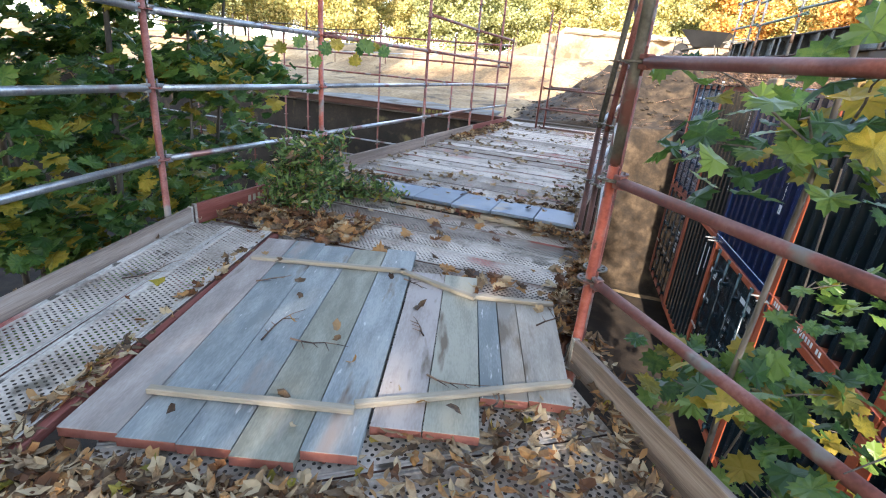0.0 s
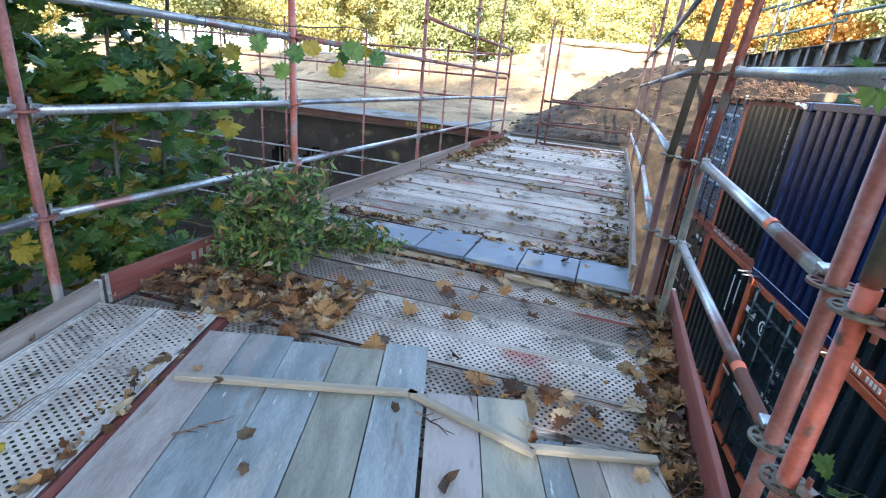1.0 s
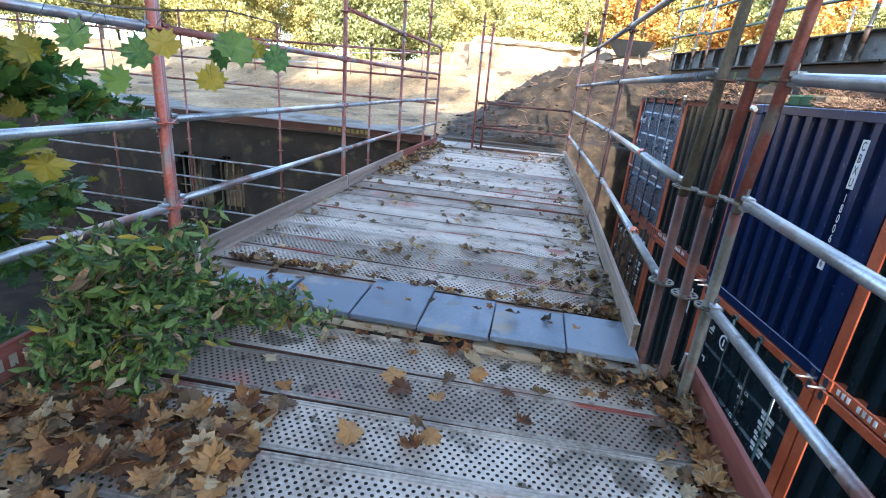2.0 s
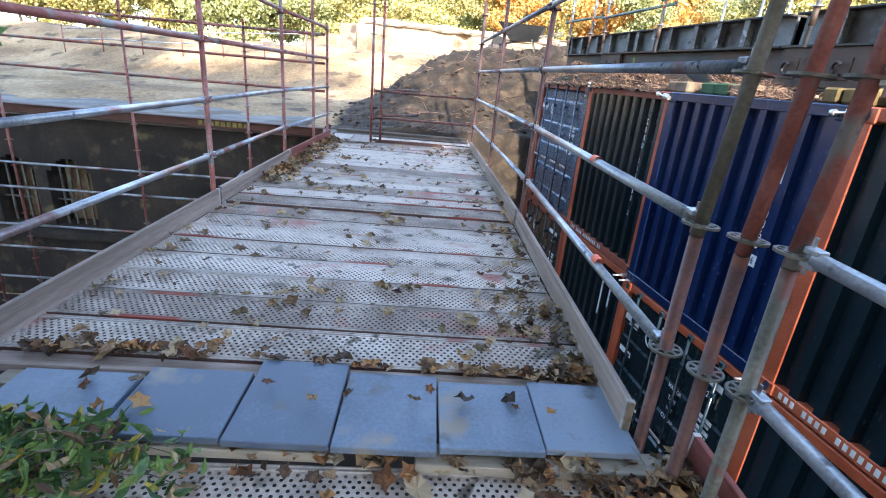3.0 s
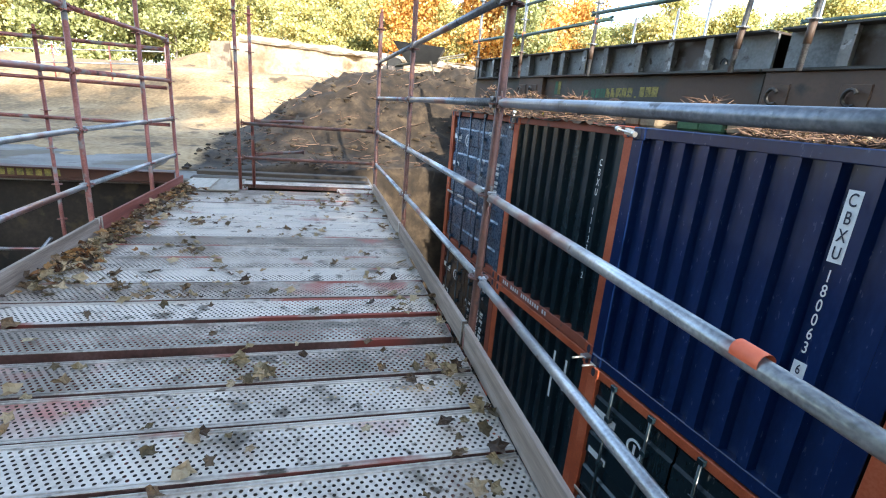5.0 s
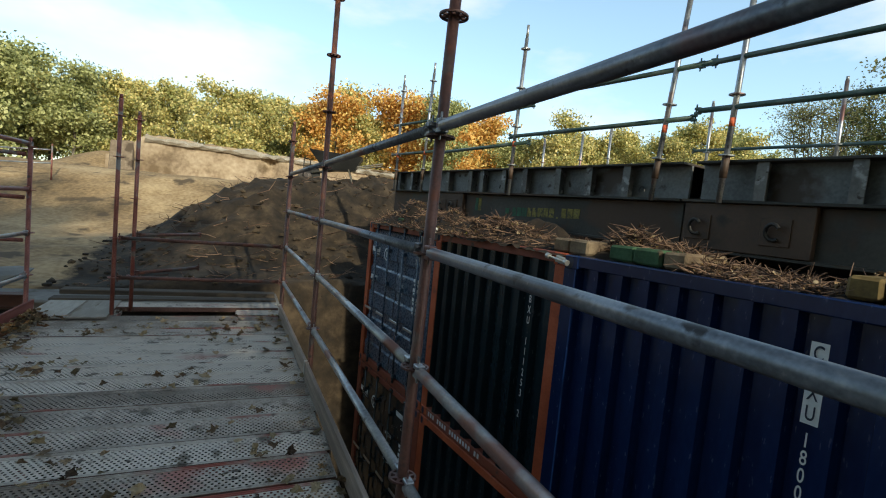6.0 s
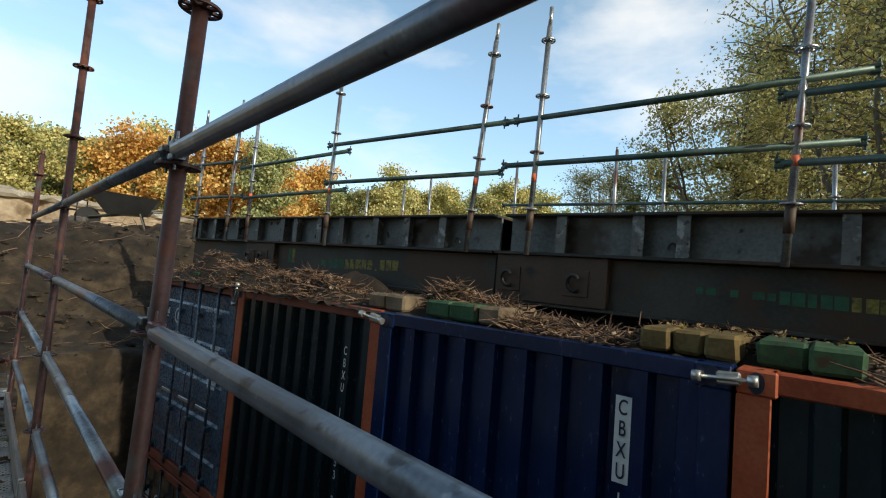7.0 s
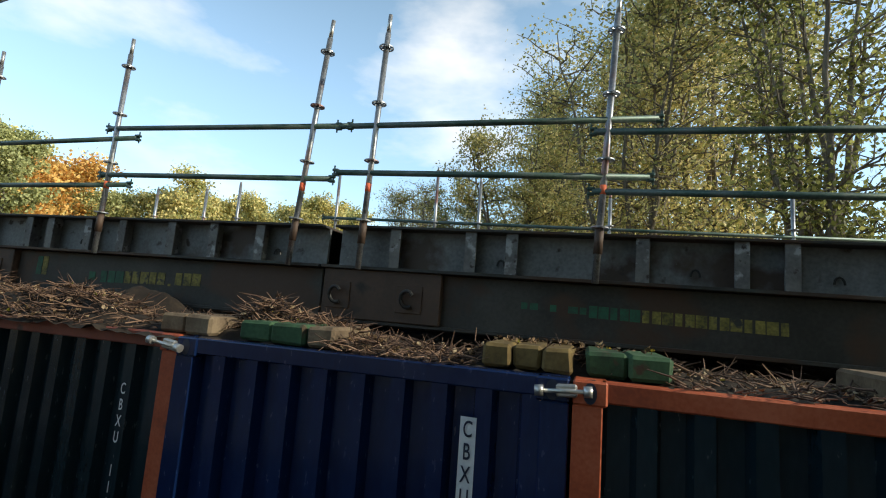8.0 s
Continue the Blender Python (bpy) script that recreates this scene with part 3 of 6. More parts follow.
for (x, y), cut, low_mat, top_mat in zip(R0, (0.965, 0.955, 0.96), (PURPLETUBE, PURPLETUBE, OLIVETUBE), (OLIVETUBE, REDTUBE, REDTUBE)):
    rings = [r - 0.03 for r in RINGS if abs(r - 0.04) > 0.1]
    scaffold_post(x, y, -4.25, cut, low_mat, RED_L if low_mat is PURPLETUBE else OLIVE_L, rings, group="posts of the doubled joint", ring_mat=OLIVETUBE)
    ob = scaffold_post(x, y, cut + 0.005, 3.0, top_mat, OLIVE_L if top_mat is OLIVETUBE else RED_L, rings, group="posts of the doubled joint", ring_mat=OLIVETUBE)
    ob.matrix_world = Matrix.Translation((x, y, cut + 0.005)) @ Matrix.Rotation(radians(3.8), 4, "Y")     # the upper lengths lean outwards


def joint_end(p, z):
    """Where a rail at height z meets a post of the doubled joint."""
    return p[0] + min(0.045, max(0.0, z - 1.0) * 0.085), p[1], z - 0.02 if z < 2 else z


for i, (x, y) in enumerate(N0):
    if i:
        scaffold_post(x, y, -4.25, 1.00, ORANGETUBE, "orange-red painted steel scaffold post beside the walkway", LOWRINGS, group="posts of the doubled joint", ring_mat=OLIVETUBE)
        scaffold_post(x, y, 1.01, 2.8, OLIVETUBE, OLIVE_L, LOWRINGS, group="posts of the doubled joint")
    else:
        scaffold_post(x, y, -4.25, 2.8, REDTUBE, RED_L, LOWRINGS, group="posts of the doubled joint", ring_mat=OLIVETUBE)
for i, (x, y) in enumerate(L_POSTS):
    scaffold_post(x, y, -4.25, (3.1, 3.1, 2.1)[i], REDTUBE, RED_L, RINGS)
scaffold_post(-2.10, 13.45, -4.25, 3.2, REDTUBE, RED_L, RINGS)
for x, y in L0:
    scaffold_post(x, y, -4.25, 2.9, ORANGETUBE if y < 6.3 else REDTUBE, RED_L, RINGS, group="posts of the doubled joint")
scaffold_post(NL[0], NL[1], -4.25, 2.6, REDTUBE, RED_L, RINGS)
scaffold_post(*NLEND, -4.25, 2.6, REDTUBE, RED_L, RINGS)
scaffold_post(*NREND, -4.25, 2.6, ORANGETUBE, "orange-red painted steel scaffold post beside the walkway", LOWRINGS)
for x, y in ((-1.20, 14.43), (-1.03, 14.62)):
    scaffold_post(x, y, 0.06, 2.75 if x < -1.1 else 2.6, REDTUBE, RED_L, RINGS)

GALV_L, PINK_L = "galvanised steel guard rail tube of a scaffold", "red-painted steel guard rail tube, worn to metal"
for z in (0.53, 1.04, 1.55, 2.075):
    chain = [R0[0]] + R_POSTS
    for i, (a, b) in enumerate(zip(chain, chain[1:])):
        mat = DARKTUBE if z > 1.5 else GALV
        scaffold_rail(joint_end(a, z) if i == 0 else (*a, z), (*b, z), mat, "dull blue-grey worn steel guard rail tube" if mat is DARKTUBE else GALV_L)
    chain = [L0[0]] + L_POSTS
    for i, (a, b) in enumerate(zip(chain, chain[1:])):
        if z > 2 and i == 0:
            continue
        scaffold_rail((*a, z), (*b, z), GALV if z < 1.5 else REDTUBE, GALV_L if z < 1.5 else PINK_L)
for z in (0.54, 1.04, 1.54):
    scaffold_rail(joint_end(R0[2], z), (*N0[0], z - 0.10), GALV, GALV_L)
    scaffold_rail((*L0[2], z), (*NL, z), GALV, GALV_L)
    scaffold_rail((*NL, z), (*NLEND, z + 0.06), GALV, GALV_L)
    scaffold_rail((*N0[1], z - 0.10), (*NREND, z - 0.10), REDTUBE, PINK_L)
for z in (0.54, 1.04):
    scaffold_rail((-1.20, 14.43, z), (0.83, 14.45, z), PURPLETUBE, PINK_L)
    scaffold_rail((-1.03, 14.62, z + 0.03), (-0.28, 15.4, z + 0.03), PURPLETUBE, PINK_L)
for y, z in ((7.42, 1.04), (7.10, 0.54), (4.75, 1.04), (4.62, 0.54)):
    a, b = (Vector((*R0[0], z)), Vector((*R_POSTS[0], z))) if y > 6 else (Vector((*N0[0], z - 0.10)), Vector((*R0[2], z)))
    k = (y - a.y) / (b.y - a.y)
    bm = bmesh.new()
    tube(bm, a.lerp(b, k), a.lerp(b, k + 0.025), TUBE * 1.015, 16, caps=False)
    tagged(part("paint_mark", bm, FLUOR), "fluorescent orange paint mark on a guard rail", "paint mark", "paint marks")
# transoms under the decks
for y in (9.31, 11.87, 14.44, 6.25):
    scaffold_rail((-2.12, y, 0.0), (0.9, y, 0.0), REDTUBE, "red steel transom tube under the walkway decks", "transoms")


def deck_mesh(length, width=0.318):
    """Punched steel deck: plate with raised lips along both long sides and folded flanks."""
    bm = bmesh.new()
    h = width / 2
    lip = [(-h, -0.06), (-h, 0.003), (-h + 0.004, 0.006), (-h + 0.009, 0.006), (-h + 0.013, 0.001), (-h + 0.019, 0.001), (-h + 0.022, 0.005), (-h + 0.027, 0.005), (-h + 0.031, 0.0)]
    prof = lip + [(-y, z) for y, z in reversed(lip)] + [(h - 0.004, -0.06), (h - 0.006, -0.006), (-h + 0.006, -0.006), (-h + 0.004, -0.06)]
    plate, under = len(lip) - 1, 2 * len(lip) + 1
    a = [bm.verts.new((-length / 2, y, z)) for y, z in prof]
    b = [bm.verts.new((length / 2, y, z)) for y, z in prof]
    n = len(prof)
    for i in range(n):
        f = bm.faces.new((a[i], b[i], b[(i + 1) % n], a[(i + 1) % n]))
        f.material_index = 0 if i == plate else 2 if i in (0, 2 * len(lip) - 2) else 1
    # the underside skin would close the holes: leave only the top plate there
    bm.faces.ensure_lookup_table()
    bmesh.ops.delete(bm, geom=[bm.faces[under]], context="FACES_ONLY")
    return mesh_of("scaffold_deck", bm, [DECKSTEEL, DECKEDGE, DECKFLANK])


DECKS = {}


def scaffold_deck(x, y, z, length, turn=0.0, tilt=0.0, width=0.315, label="", rise=0.0):
    key = (round(length, 2), round(width, 3))
    if key not in DECKS:
        me = deck_mesh(length, width)
        caps = []
        for s in (-1, 1):
            bm = bmesh.new()
            box(bm, (s * length / 2 - 0.012, -width / 2 + 0.01, -0.05), (s * length / 2 + 0.012, width / 2 - 0.01, -0.004), bevel=0.004)
            caps.append(mesh_of("end_cap", bm, DECKEDGE))
        DECKS[key] = (me, caps)
    me, caps = DECKS[key]
    ob = new("scaffold_deck", me)
    ob.matrix_world = pose(x, y, z, tilt, rise, turn)
    for cap in caps:
        part("end_cap", cap, None, ob)
    return tagged(ob, label or "perforated galvanised steel scaffold deck with fallen leaves", "scaffold deck", "walkway decks")


# the long straight stretch: decks laid across, a few gaps between them
for y0, count, pitch in ((6.70, 8, 0.332), (9.44, 1, 0.32), (9.82, 14, 0.3265)):
    for k in range(count):
        scaffold_deck(-0.62 + random.uniform(-0.012, 0.012), y0 + (k + 0.5) * pitch, 0.06 + random.uniform(-0.006, 0.006), 2.88, random.uniform(-0.35, 0.35), random.uniform(-0.6, 0.6), rise=random.uniform(-0.1, 0.1))
scaffold_deck(-1.62, 14.55, 0.06, 0.95)
scaffold_deck(-0.60, 15.05, 0.06, 2.86, 0.2)
for yy, zz in ((15.62, 0.05), (16.02, 0.09)):
    bm = bmesh.new()
    box(bm, (-1.55, -0.11, -0.12), (1.45, 0.11, 0.0), bevel=0.012)
    ob = part("timber_sleeper", bm, SLEEPER)
    ob.matrix_world = pose(-0.6, yy, zz, 0, 0, 0.8 if yy < 15.8 else -1.5)
    tagged(ob, "dark weathered timber sleeper at the walkway's end", "sleeper", "timber sleepers")
scaffold_deck(0.55, 14.6, 0.055, 0.6)

for yy in (9.385, 9.78):
    bm = bmesh.new()
    box(bm, (-1.5, -0.05, -0.10), (1.5, 0.05, 0.0), bevel=0.006)
    ob = part("deck_beam", bm, TOERED)
    ob.location = (-0.6, yy, -0.03)
    tagged(ob, "red-painted steel beam showing between two decks", "steel beam", "deck beams")
for k, x in enumerate((-1.83, -1.42)):
    bm = bmesh.new()
    box(bm, (-0.2, -0.5, -0.02), (0.2, 0.5, 0.0), bevel=0.003)
    ob = part("plywood_panel", bm, PLANKWOOD)
    ob.matrix_world = pose(x, 14.68, 0.088 + 0.004 * k, 0, 0, 1.5 * k)
    tagged(ob, "pale grey plywood panel lying on the deck", "panel", "plywood panels")

bm = bmesh.new()
box(bm, (-1.42, -0.05, -0.045), (1.42, 0.05, 0.0), bevel=0.004)
ob = part("packing_plank", bm, TOEWOOD)
ob.location = (-0.58, 6.640, 0.058)
tagged(ob, "weathered timber plank filling the gap beside the slabs", "plank")

# the joint stretch: decks across, a little lower
for i in range(6):
    scaffold_deck(-0.55 + 0.02 * i, 6.02 - 0.330 * i, -0.04 + random.uniform(-0.004, 0.004), 3.07, 1.2 + 0.9 * i)

# the bent stretch towards the entrance
BO, BANG = Vector((-1.162, 4.63, 0)), radians(18)
BV, BW = Vector((math.sin(BANG), -math.cos(BANG), 0)), Vector((math.cos(BANG), math.sin(BANG), 0))


def bent(v, w, z=0.0):
    return BO + BV * v + BW * w + Vector((0, 0, z))


for i, w in enumerate((-0.66, -0.315)):
    p = bent(1.405, w)
    scaffold_deck(p.x, p.y, 0.012 - 0.004 * i, 3.07, 18 - 90 + (0.3 if i else -0.3), width=0.342)
bm = bmesh.new()
box(bm, (-1.5, -0.02, -0.055), (1.5, 0.02, 0.0), bevel=0.004)
ob = part("deck_beam", bm, TOERED)
p = bent(1.38, -0.125, 0.0)
ob.matrix_world = Matrix.Translation(p) @ Matrix.Rotation(BANG - math.pi / 2, 4, "Z")
tagged(ob, "red-painted steel beam along the edge of a deck", "steel beam", "deck beams")
FE, FF = Vector((0.788, 0.616, 0)), Vector((0.616, -0.788, 0))
for i in range(9):
    p = Vector((0.55, 3.16, 0)) + FF * (0.345 * (i - 2.2)) + FE * (-0.38 if i > 2 else -0.08)
    scaffold_deck(p.x, p.y, -0.055, 2.6 if i > 2 else 2.0, math.degrees(math.atan2(FE.y, FE.x)), width=0.335)

# toe boards


def toe_board(p, q, z, mat, label, h=0.15, t=0.03, tilt=0.0):
    p, q = Vector((*p, z)), Vector((*q, z))
    d = (q - p)
    m = Matrix.Translation((p + q) / 2) @ Matrix.Rotation(math.atan2(d.y, d.x), 4, "Z") @ Matrix.Rotation(radians(tilt), 4, "X")
    bm = bmesh.new()
    L = d.length / 2
    box(bm, (-L, -t / 2, 0), (L, t / 2, h), bevel=0.003)
    ob = part("toe_board", bm, mat)
    ob.matrix_world = m
    for s in (-1, 1):
        bm = bmesh.new()
        box(bm, (s * (L - 0.012) - 0.012, -t / 2 - 0.003, 0.0), (s * (L - 0.012) + 0.012, t / 2 + 0.003, h + 0.003), bevel=0.002)
        part("end_shoe", bm, DECKEDGE, ob)
    return tagged(ob, label, "toe board", "toe boards")


GREY_T, RED_T = "grey weathered timber toe board standing on edge", "rust-red painted timber toe board standing on edge"
toe_board((0.82, 6.33), (0.865, 9.30), 0.06, TOEWOOD, GREY_T, 0.16)
toe_board((0.865, 9.34), (0.845, 11.84), 0.06, TOEWOOD, GREY_T, 0.16)
toe_board((0.845, 11.88), (0.81, 14.42), 0.06, TOEWOOD, GREY_T, 0.16)
toe_board((-2.07, 6.55), (-2.085, 9.33), 0.05, TOEWOOD, GREY_T, 0.16)
toe_board((-2.085, 9.37), (-2.09, 11.82), 0.06, TOEWOOD, GREY_T, 0.16)
toe_board((-2.09, 11.86), (-2.03, 14.55), 0.06, TOERED, RED_T, 0.16)
toe_board((1.085, 6.29), (1.085, 4.13), -0.06, TOERED, RED_T, 0.18, tilt=-4)
toe_board((1.095, 4.09), (2.315, 2.55), -0.06, TOEWOOD, GREY_T, 0.17)
a, b = bent(-0.20, -0.855), bent(2.95, -0.855)
toe_board((a.x, a.y), (b.x, b.y), -0.04, TOEWOOD, GREY_T, 0.16)
red_board = toe_board((a.x - 0.01, a.y + 0.03), (-2.10, 6.10), -0.04, TOERED, RED_T, 0.17)
# plain bars stand for the board's pale lettering
for k in range(5):
    bm = bmesh.new()
    box(bm, (-0.14 + 0.065 * k, -0.0185, 0.055), (-0.105 + 0.065 * k, -0.0165, 0.115))
    part("worn_mark", bm, BATTEN, red_board)

# planks laid along the bent stretch, held by battens
# far and near edges across, then the far and near end
PLANKS = [((-0.105, 0.099), (-0.05, 0.172), 0.06, 2.09), ((0.102, 0.326), (0.176, 0.394), 0.04, 2.10), ((0.330, 0.560), (0.398, 0.598), 0.08, 2.10), ((0.564, 0.798), (0.606, 0.837), 0.08, 2.13), ((0.802, 1.020), (0.840, 1.050), 0.01, 2.07),
          ((1.042, 1.262), (1.060, 1.264), 0.39, 1.905), ((1.266, 1.482), (1.268, 1.493), 0.385, 1.90), ((1.486, 1.600), (1.497, 1.602), 0.63, 1.655), ((1.604, 1.718), (1.606, 1.707), 0.64, 1.655), ((1.722, 1.960), (1.711, 1.905), 0.66, 1.645)]
PLANK_MATS = (PLANKPINK, PLANKBLUE, PLANKBLUE, PLANKGREEN, PLANKBLUE, PLANKPINK, PLANKGREEN, PLANKBLUE, PLANKWOOD, PLANKWOOD)
for ((f0, f1), (n0, n1), v0, v1), wood in zip(PLANKS, PLANK_MATS):
    bm = bmesh.new()
    wf, wn_, ln = (f1 - f0) / 2, (n1 - n0) / 2, (v1 - v0) / 2
    for v in box(bm, (-1, -ln, -0.046), (1, ln, 0.0), bevel=0.0025):
        v.co.x *= (wf if v.co.y > 0 else wn_) - 0.0005
    skew = math.degrees(math.atan2((n0 + n1 - f0 - f1) / 2, v1 - v0))
    for f in bm.faces:
        if abs(f.normal.y) > 0.9:
            f.material_index = 1
    ob = part("plank", bm, [wood, PLANKEND])
    p = bent((v0 + v1) / 2, (f0 + f1 + n0 + n1) / 4, 0.020 + random.uniform(-0.004, 0.004))
    ob.matrix_world = Matrix.Translation(p) @ pose(0, 0, 0, random.uniform(-0.25, 0.25), random.uniform(-0.7, 0.7), 18 + skew)
    tagged(ob, "weathered grey scaffold plank with a red-painted end", "plank", "planks over the deck")
bm = bmesh.new()
box(bm, (-0.03, -1.0, -0.03), (0.03, 1.0, 0.0), bevel=0.003)
ob = part("filler_board", bm, SLEEPER)
ob.matrix_world = Matrix.Translation(bent(1.15, -0.085, -0.028)) @ pose(0, 0, 0, 0, 0, 19.3)
tagged(ob, "dark narrow board filling the gap beside the planks", "board")
for (w0, v0), (w1, v1) in (((-0.06, 0.466), (1.0, 0.43)), ((0.955, 0.425), (1.47, 0.728)), ((1.45, 0.70), (1.955, 0.70)), ((0.139, 1.858), (0.983, 1.842)), ((0.975, 1.81), (1.92, 1.496))):
    p, q = bent(v0, w0, 0.034), bent(v1, w1, 0.034)
    d = q - p
    bm = bmesh.new()
    L = d.length / 2
    box(bm, (-L, -0.019, -0.014), (L, 0.019, 0.012), bevel=0.004)
    ob = part("batten", bm, BATTEN)
    ob.matrix_world = Matrix.Translation((p + q) / 2) @ Matrix.Rotation(math.atan2(d.y, d.x), 4, "Z")
    tagged(ob, "narrow grey timber batten nailed across the planks", "batten", "battens")

# slabs bridging the step, on timber packing
for i, (xa, xb, yn, yf) in enumerate(((-1.75, -1.26, 6.20, 6.52), (-1.245, -0.805, 6.17, 6.58), (-0.79, -0.39, 6.155, 6.67), (-0.382, 0.022, 6.155, 6.62), (0.030, 0.445, 6.17, 6.58), (0.453, 0.835, 6.195, 6.62))):
    bm = bmesh.new()
    box(bm, (xa, yn, -0.032), (xb, yf, 0), Matrix.Translation((-(xa + xb) / 2, -(yn + yf) / 2, 0)), bevel=0.004)
    ob = part("paving_slab", bm, SLAB)
    ob.matrix_world = pose((xa + xb) / 2, (yn + yf) / 2, 0.092 - (0.006 * (i % 2)), 1.4 + random.uniform(-0.4, 0.4), random.uniform(-0.6, 0.6), random.uniform(-1.0, 1.0))
    tagged(ob, "thin blue-grey stone slab laid over the step", "slab", "slabs over the step")
for x0, x1, yy in ((-1.9, -0.35, 6.23), (-0.06, 0.95, 6.20), (-1.9, 0.8, 6.55)):
    bm = bmesh.new()
    box(bm, (x0, -0.06, -0.036), (x1, 0.06, 0.008), bevel=0.004)
    ob = part("packing_timber", bm, BATTEN)
    ob.location = (0, yy, 0.02)
    tagged(ob, "pale timber packing plank under the stone slabs", "plank", "packing timbers")

# ---- containers ----
CANG = math.degrees(math.atan(0.115))
CROW = pose(3.125, 8.375, 0, 0, 0, 90 + CANG)      # local x runs along the row, away from the entrance; local -y is towards the row's body


def text_mesh(body, size, mat, depth=0.0):
    cu = bpy.data.curves.new("lettering", "FONT")
    cu.body, cu.size, cu.align_x, cu.align_y = body, size, "CENTER", "CENTER"
    cu.offset = 0.010 * size
    ob = new("lettering", cu)
    me = bpy.data.meshes.new_from_object(ob)
    bpy.data.objects.remove(ob)
    me.materials.append(mat)
    return me


def wall_text(body, size, mat, parent, u, v, z, sx=1.0):
    """Flat lettering on a face that looks along local +y, u along local x."""
    ob = part("lettering", text_mesh(body, size, mat), None, parent, "painted lettering")
    ob.matrix_local = pose(u, v, z, 90, 0, 180) @ Matrix.Diagonal((sx, 1, 1, 1))
    return ob


def bar(parent, mat, u, v, z, w, h, name="lettering"):
    bm = bmesh.new()
    box(bm, (u - w / 2, v, z - h / 2), (u + w / 2, v + 0.002, z + h / 2))
    return part(name, bm, mat, parent)


def container(u0, z0, panel_mat, frame_mat, doors, label, width=2.438, height=2.50, length=6.058, sill_mat=None, back=0.0, near_mat=None):
    """A twenty-foot container with one end towards the walkway."""
    ob = empty("shipping_container", CROW @ Matrix.Translation((u0, -back, z0)))
    P = 0.14
    for x in (0, width - P):
        bm = bmesh.new()
        box(bm, (x, -P, 0.118), (x + P, 0, height - 0.118), bevel=0.006)
        part("corner_post", bm, near_mat if near_mat and x == 0 else frame_mat, ob)
    for z0_, z1_, nm in ((0.0, 0.12, "bottom_sill"), (height - 0.10, height, "top_rail")):
        bm = bmesh.new()
        box(bm, (P - 0.01, -0.10, z0_), (width - P + 0.01, -0.006, z1_), bevel=0.008)
        part(nm, bm, sill_mat or frame_mat, ob)
    for x in (0, width - 0.162):
        for z in (0, height - 0.118):
            bm = bmesh.new()
            box(bm, (x, -0.178, z), (x + 0.162, 0.004, z + 0.118), bevel=0.01)
            c = part("corner_casting", bm, frame_mat, ob)
            bm = bmesh.new()
            g = bmesh.ops.create_circle(bm, cap_ends=True, segments=14, radius=0.032, matrix=pose(x + 0.081, 0.007, z + 0.059, -90, 0, 0) @ Matrix.Diagonal((1, 1.6, 1, 1)))
            part("slot", bm, INK, c)
    # the body: corrugated sides and roof
    bm = bmesh.new()
    n = 22
    for x, s in ((0.03, -1), (width - 0.03, 1)):
        prev = None
        for k in range(n * 4 + 1):
            yy = -0.14 - (length - 0.28) * k / (n * 4)
            dx = 0.036 * (1 if k % 4 in (1, 2) else 0) * s
            cur = (bm.verts.new((x - dx, yy, 0.12)), bm.verts.new((x - dx, yy, height - 0.08)))
            if prev:
                bm.faces.new((prev[0], cur[0], cur[1], prev[1]))
            prev = cur
    part("side_wall", bm, panel_mat, ob)
    bm = bmesh.new()
    box(bm, (0.02, -length, height - 0.09), (width - 0.02, -0.08, height - 0.02), bevel=0.01)
    part("roof", bm, panel_mat, ob)
    if not doors:
        # corrugated end wall
        bm = bmesh.new()
        inner0, inner1, pitch = P, width - P, 0.25
        xs = []
        cnt = int(round((inner1 - inner0) / pitch))
        pitch = (inner1 - inner0) / cnt
        for k in range(cnt):
            x = inner0 + k * pitch
            xs += [(x, 0), (x + pitch * 0.36, 0), (x + pitch * 0.46, 1), (x + pitch * 0.90, 1)]
        xs.append((inner1, 0))
        prev = None
        for x, d in xs:
            yy = -0.012 - 0.072 * d
            cur = [bm.verts.new((x, yy, zz)) for zz in (0.10, 0.13, height - 0.115, height - 0.09)]
            if prev:
                for a in range(3):
                    bm.faces.new((prev[a], cur[a], cur[a + 1], prev[a + 1]))
            prev = cur
        part("end_wall", bm, panel_mat, ob)
    else:
        half = (width - 2 * P) / 2
        for d in (0, 1):
            x0 = P + d * half
            bm = bmesh.new()
            z_lo, z_hi = 0.14, height - 0.12
            rows = []
            for k in range(5):
                a = z_lo + (z_hi - z_lo) * k / 5
                rows += [(a, 0), (a + 0.24, 0), (a + 0.27, 1), (a + (z_hi - z_lo) / 5 - 0.03, 1)]
            rows.append((z_hi, 0))
            prev = None
            for zz, dd in rows:
                yy = -0.03 - 0.022 * dd
                cur = (bm.verts.new((x0 + 0.012, yy, zz)), bm.verts.new((x0 + half - 0.012, yy, zz)))
                if prev:
                    bm.faces.new((prev[0], prev[1], cur[1], cur[0]))
                prev = cur
            door = part("door", bm, panel_mat, ob)
            for fx in (0.26, 0.74):
                bm = bmesh.new()
                tube(bm, (x0 + half * fx, 0.012, 0.06), (x0 + half * fx, 0.012, height - 0.06), 0.017, 10)
                for zz in (0.14, 0.75, 1.5, 2.05, 2.42):
                    box(bm, (x0 + half * fx - 0.035, -0.03, zz), (x0 + half * fx + 0.035, 0.03, zz + 0.06), bevel=0.006)
                part("locking_bar", bm, panel_mat, door)
                bm = bmesh.new()
                s = 1 if d == 0 else -1
                box(bm, (x0 + half * fx - 0.02, 0.02, 0.98), (x0 + half * fx + 0.02 + 0.25, 0.036, 1.02), bevel=0.004)
                part("handle", bm, ZINC, door)
    return tagged(ob, label, "shipping container", "stacked containers")


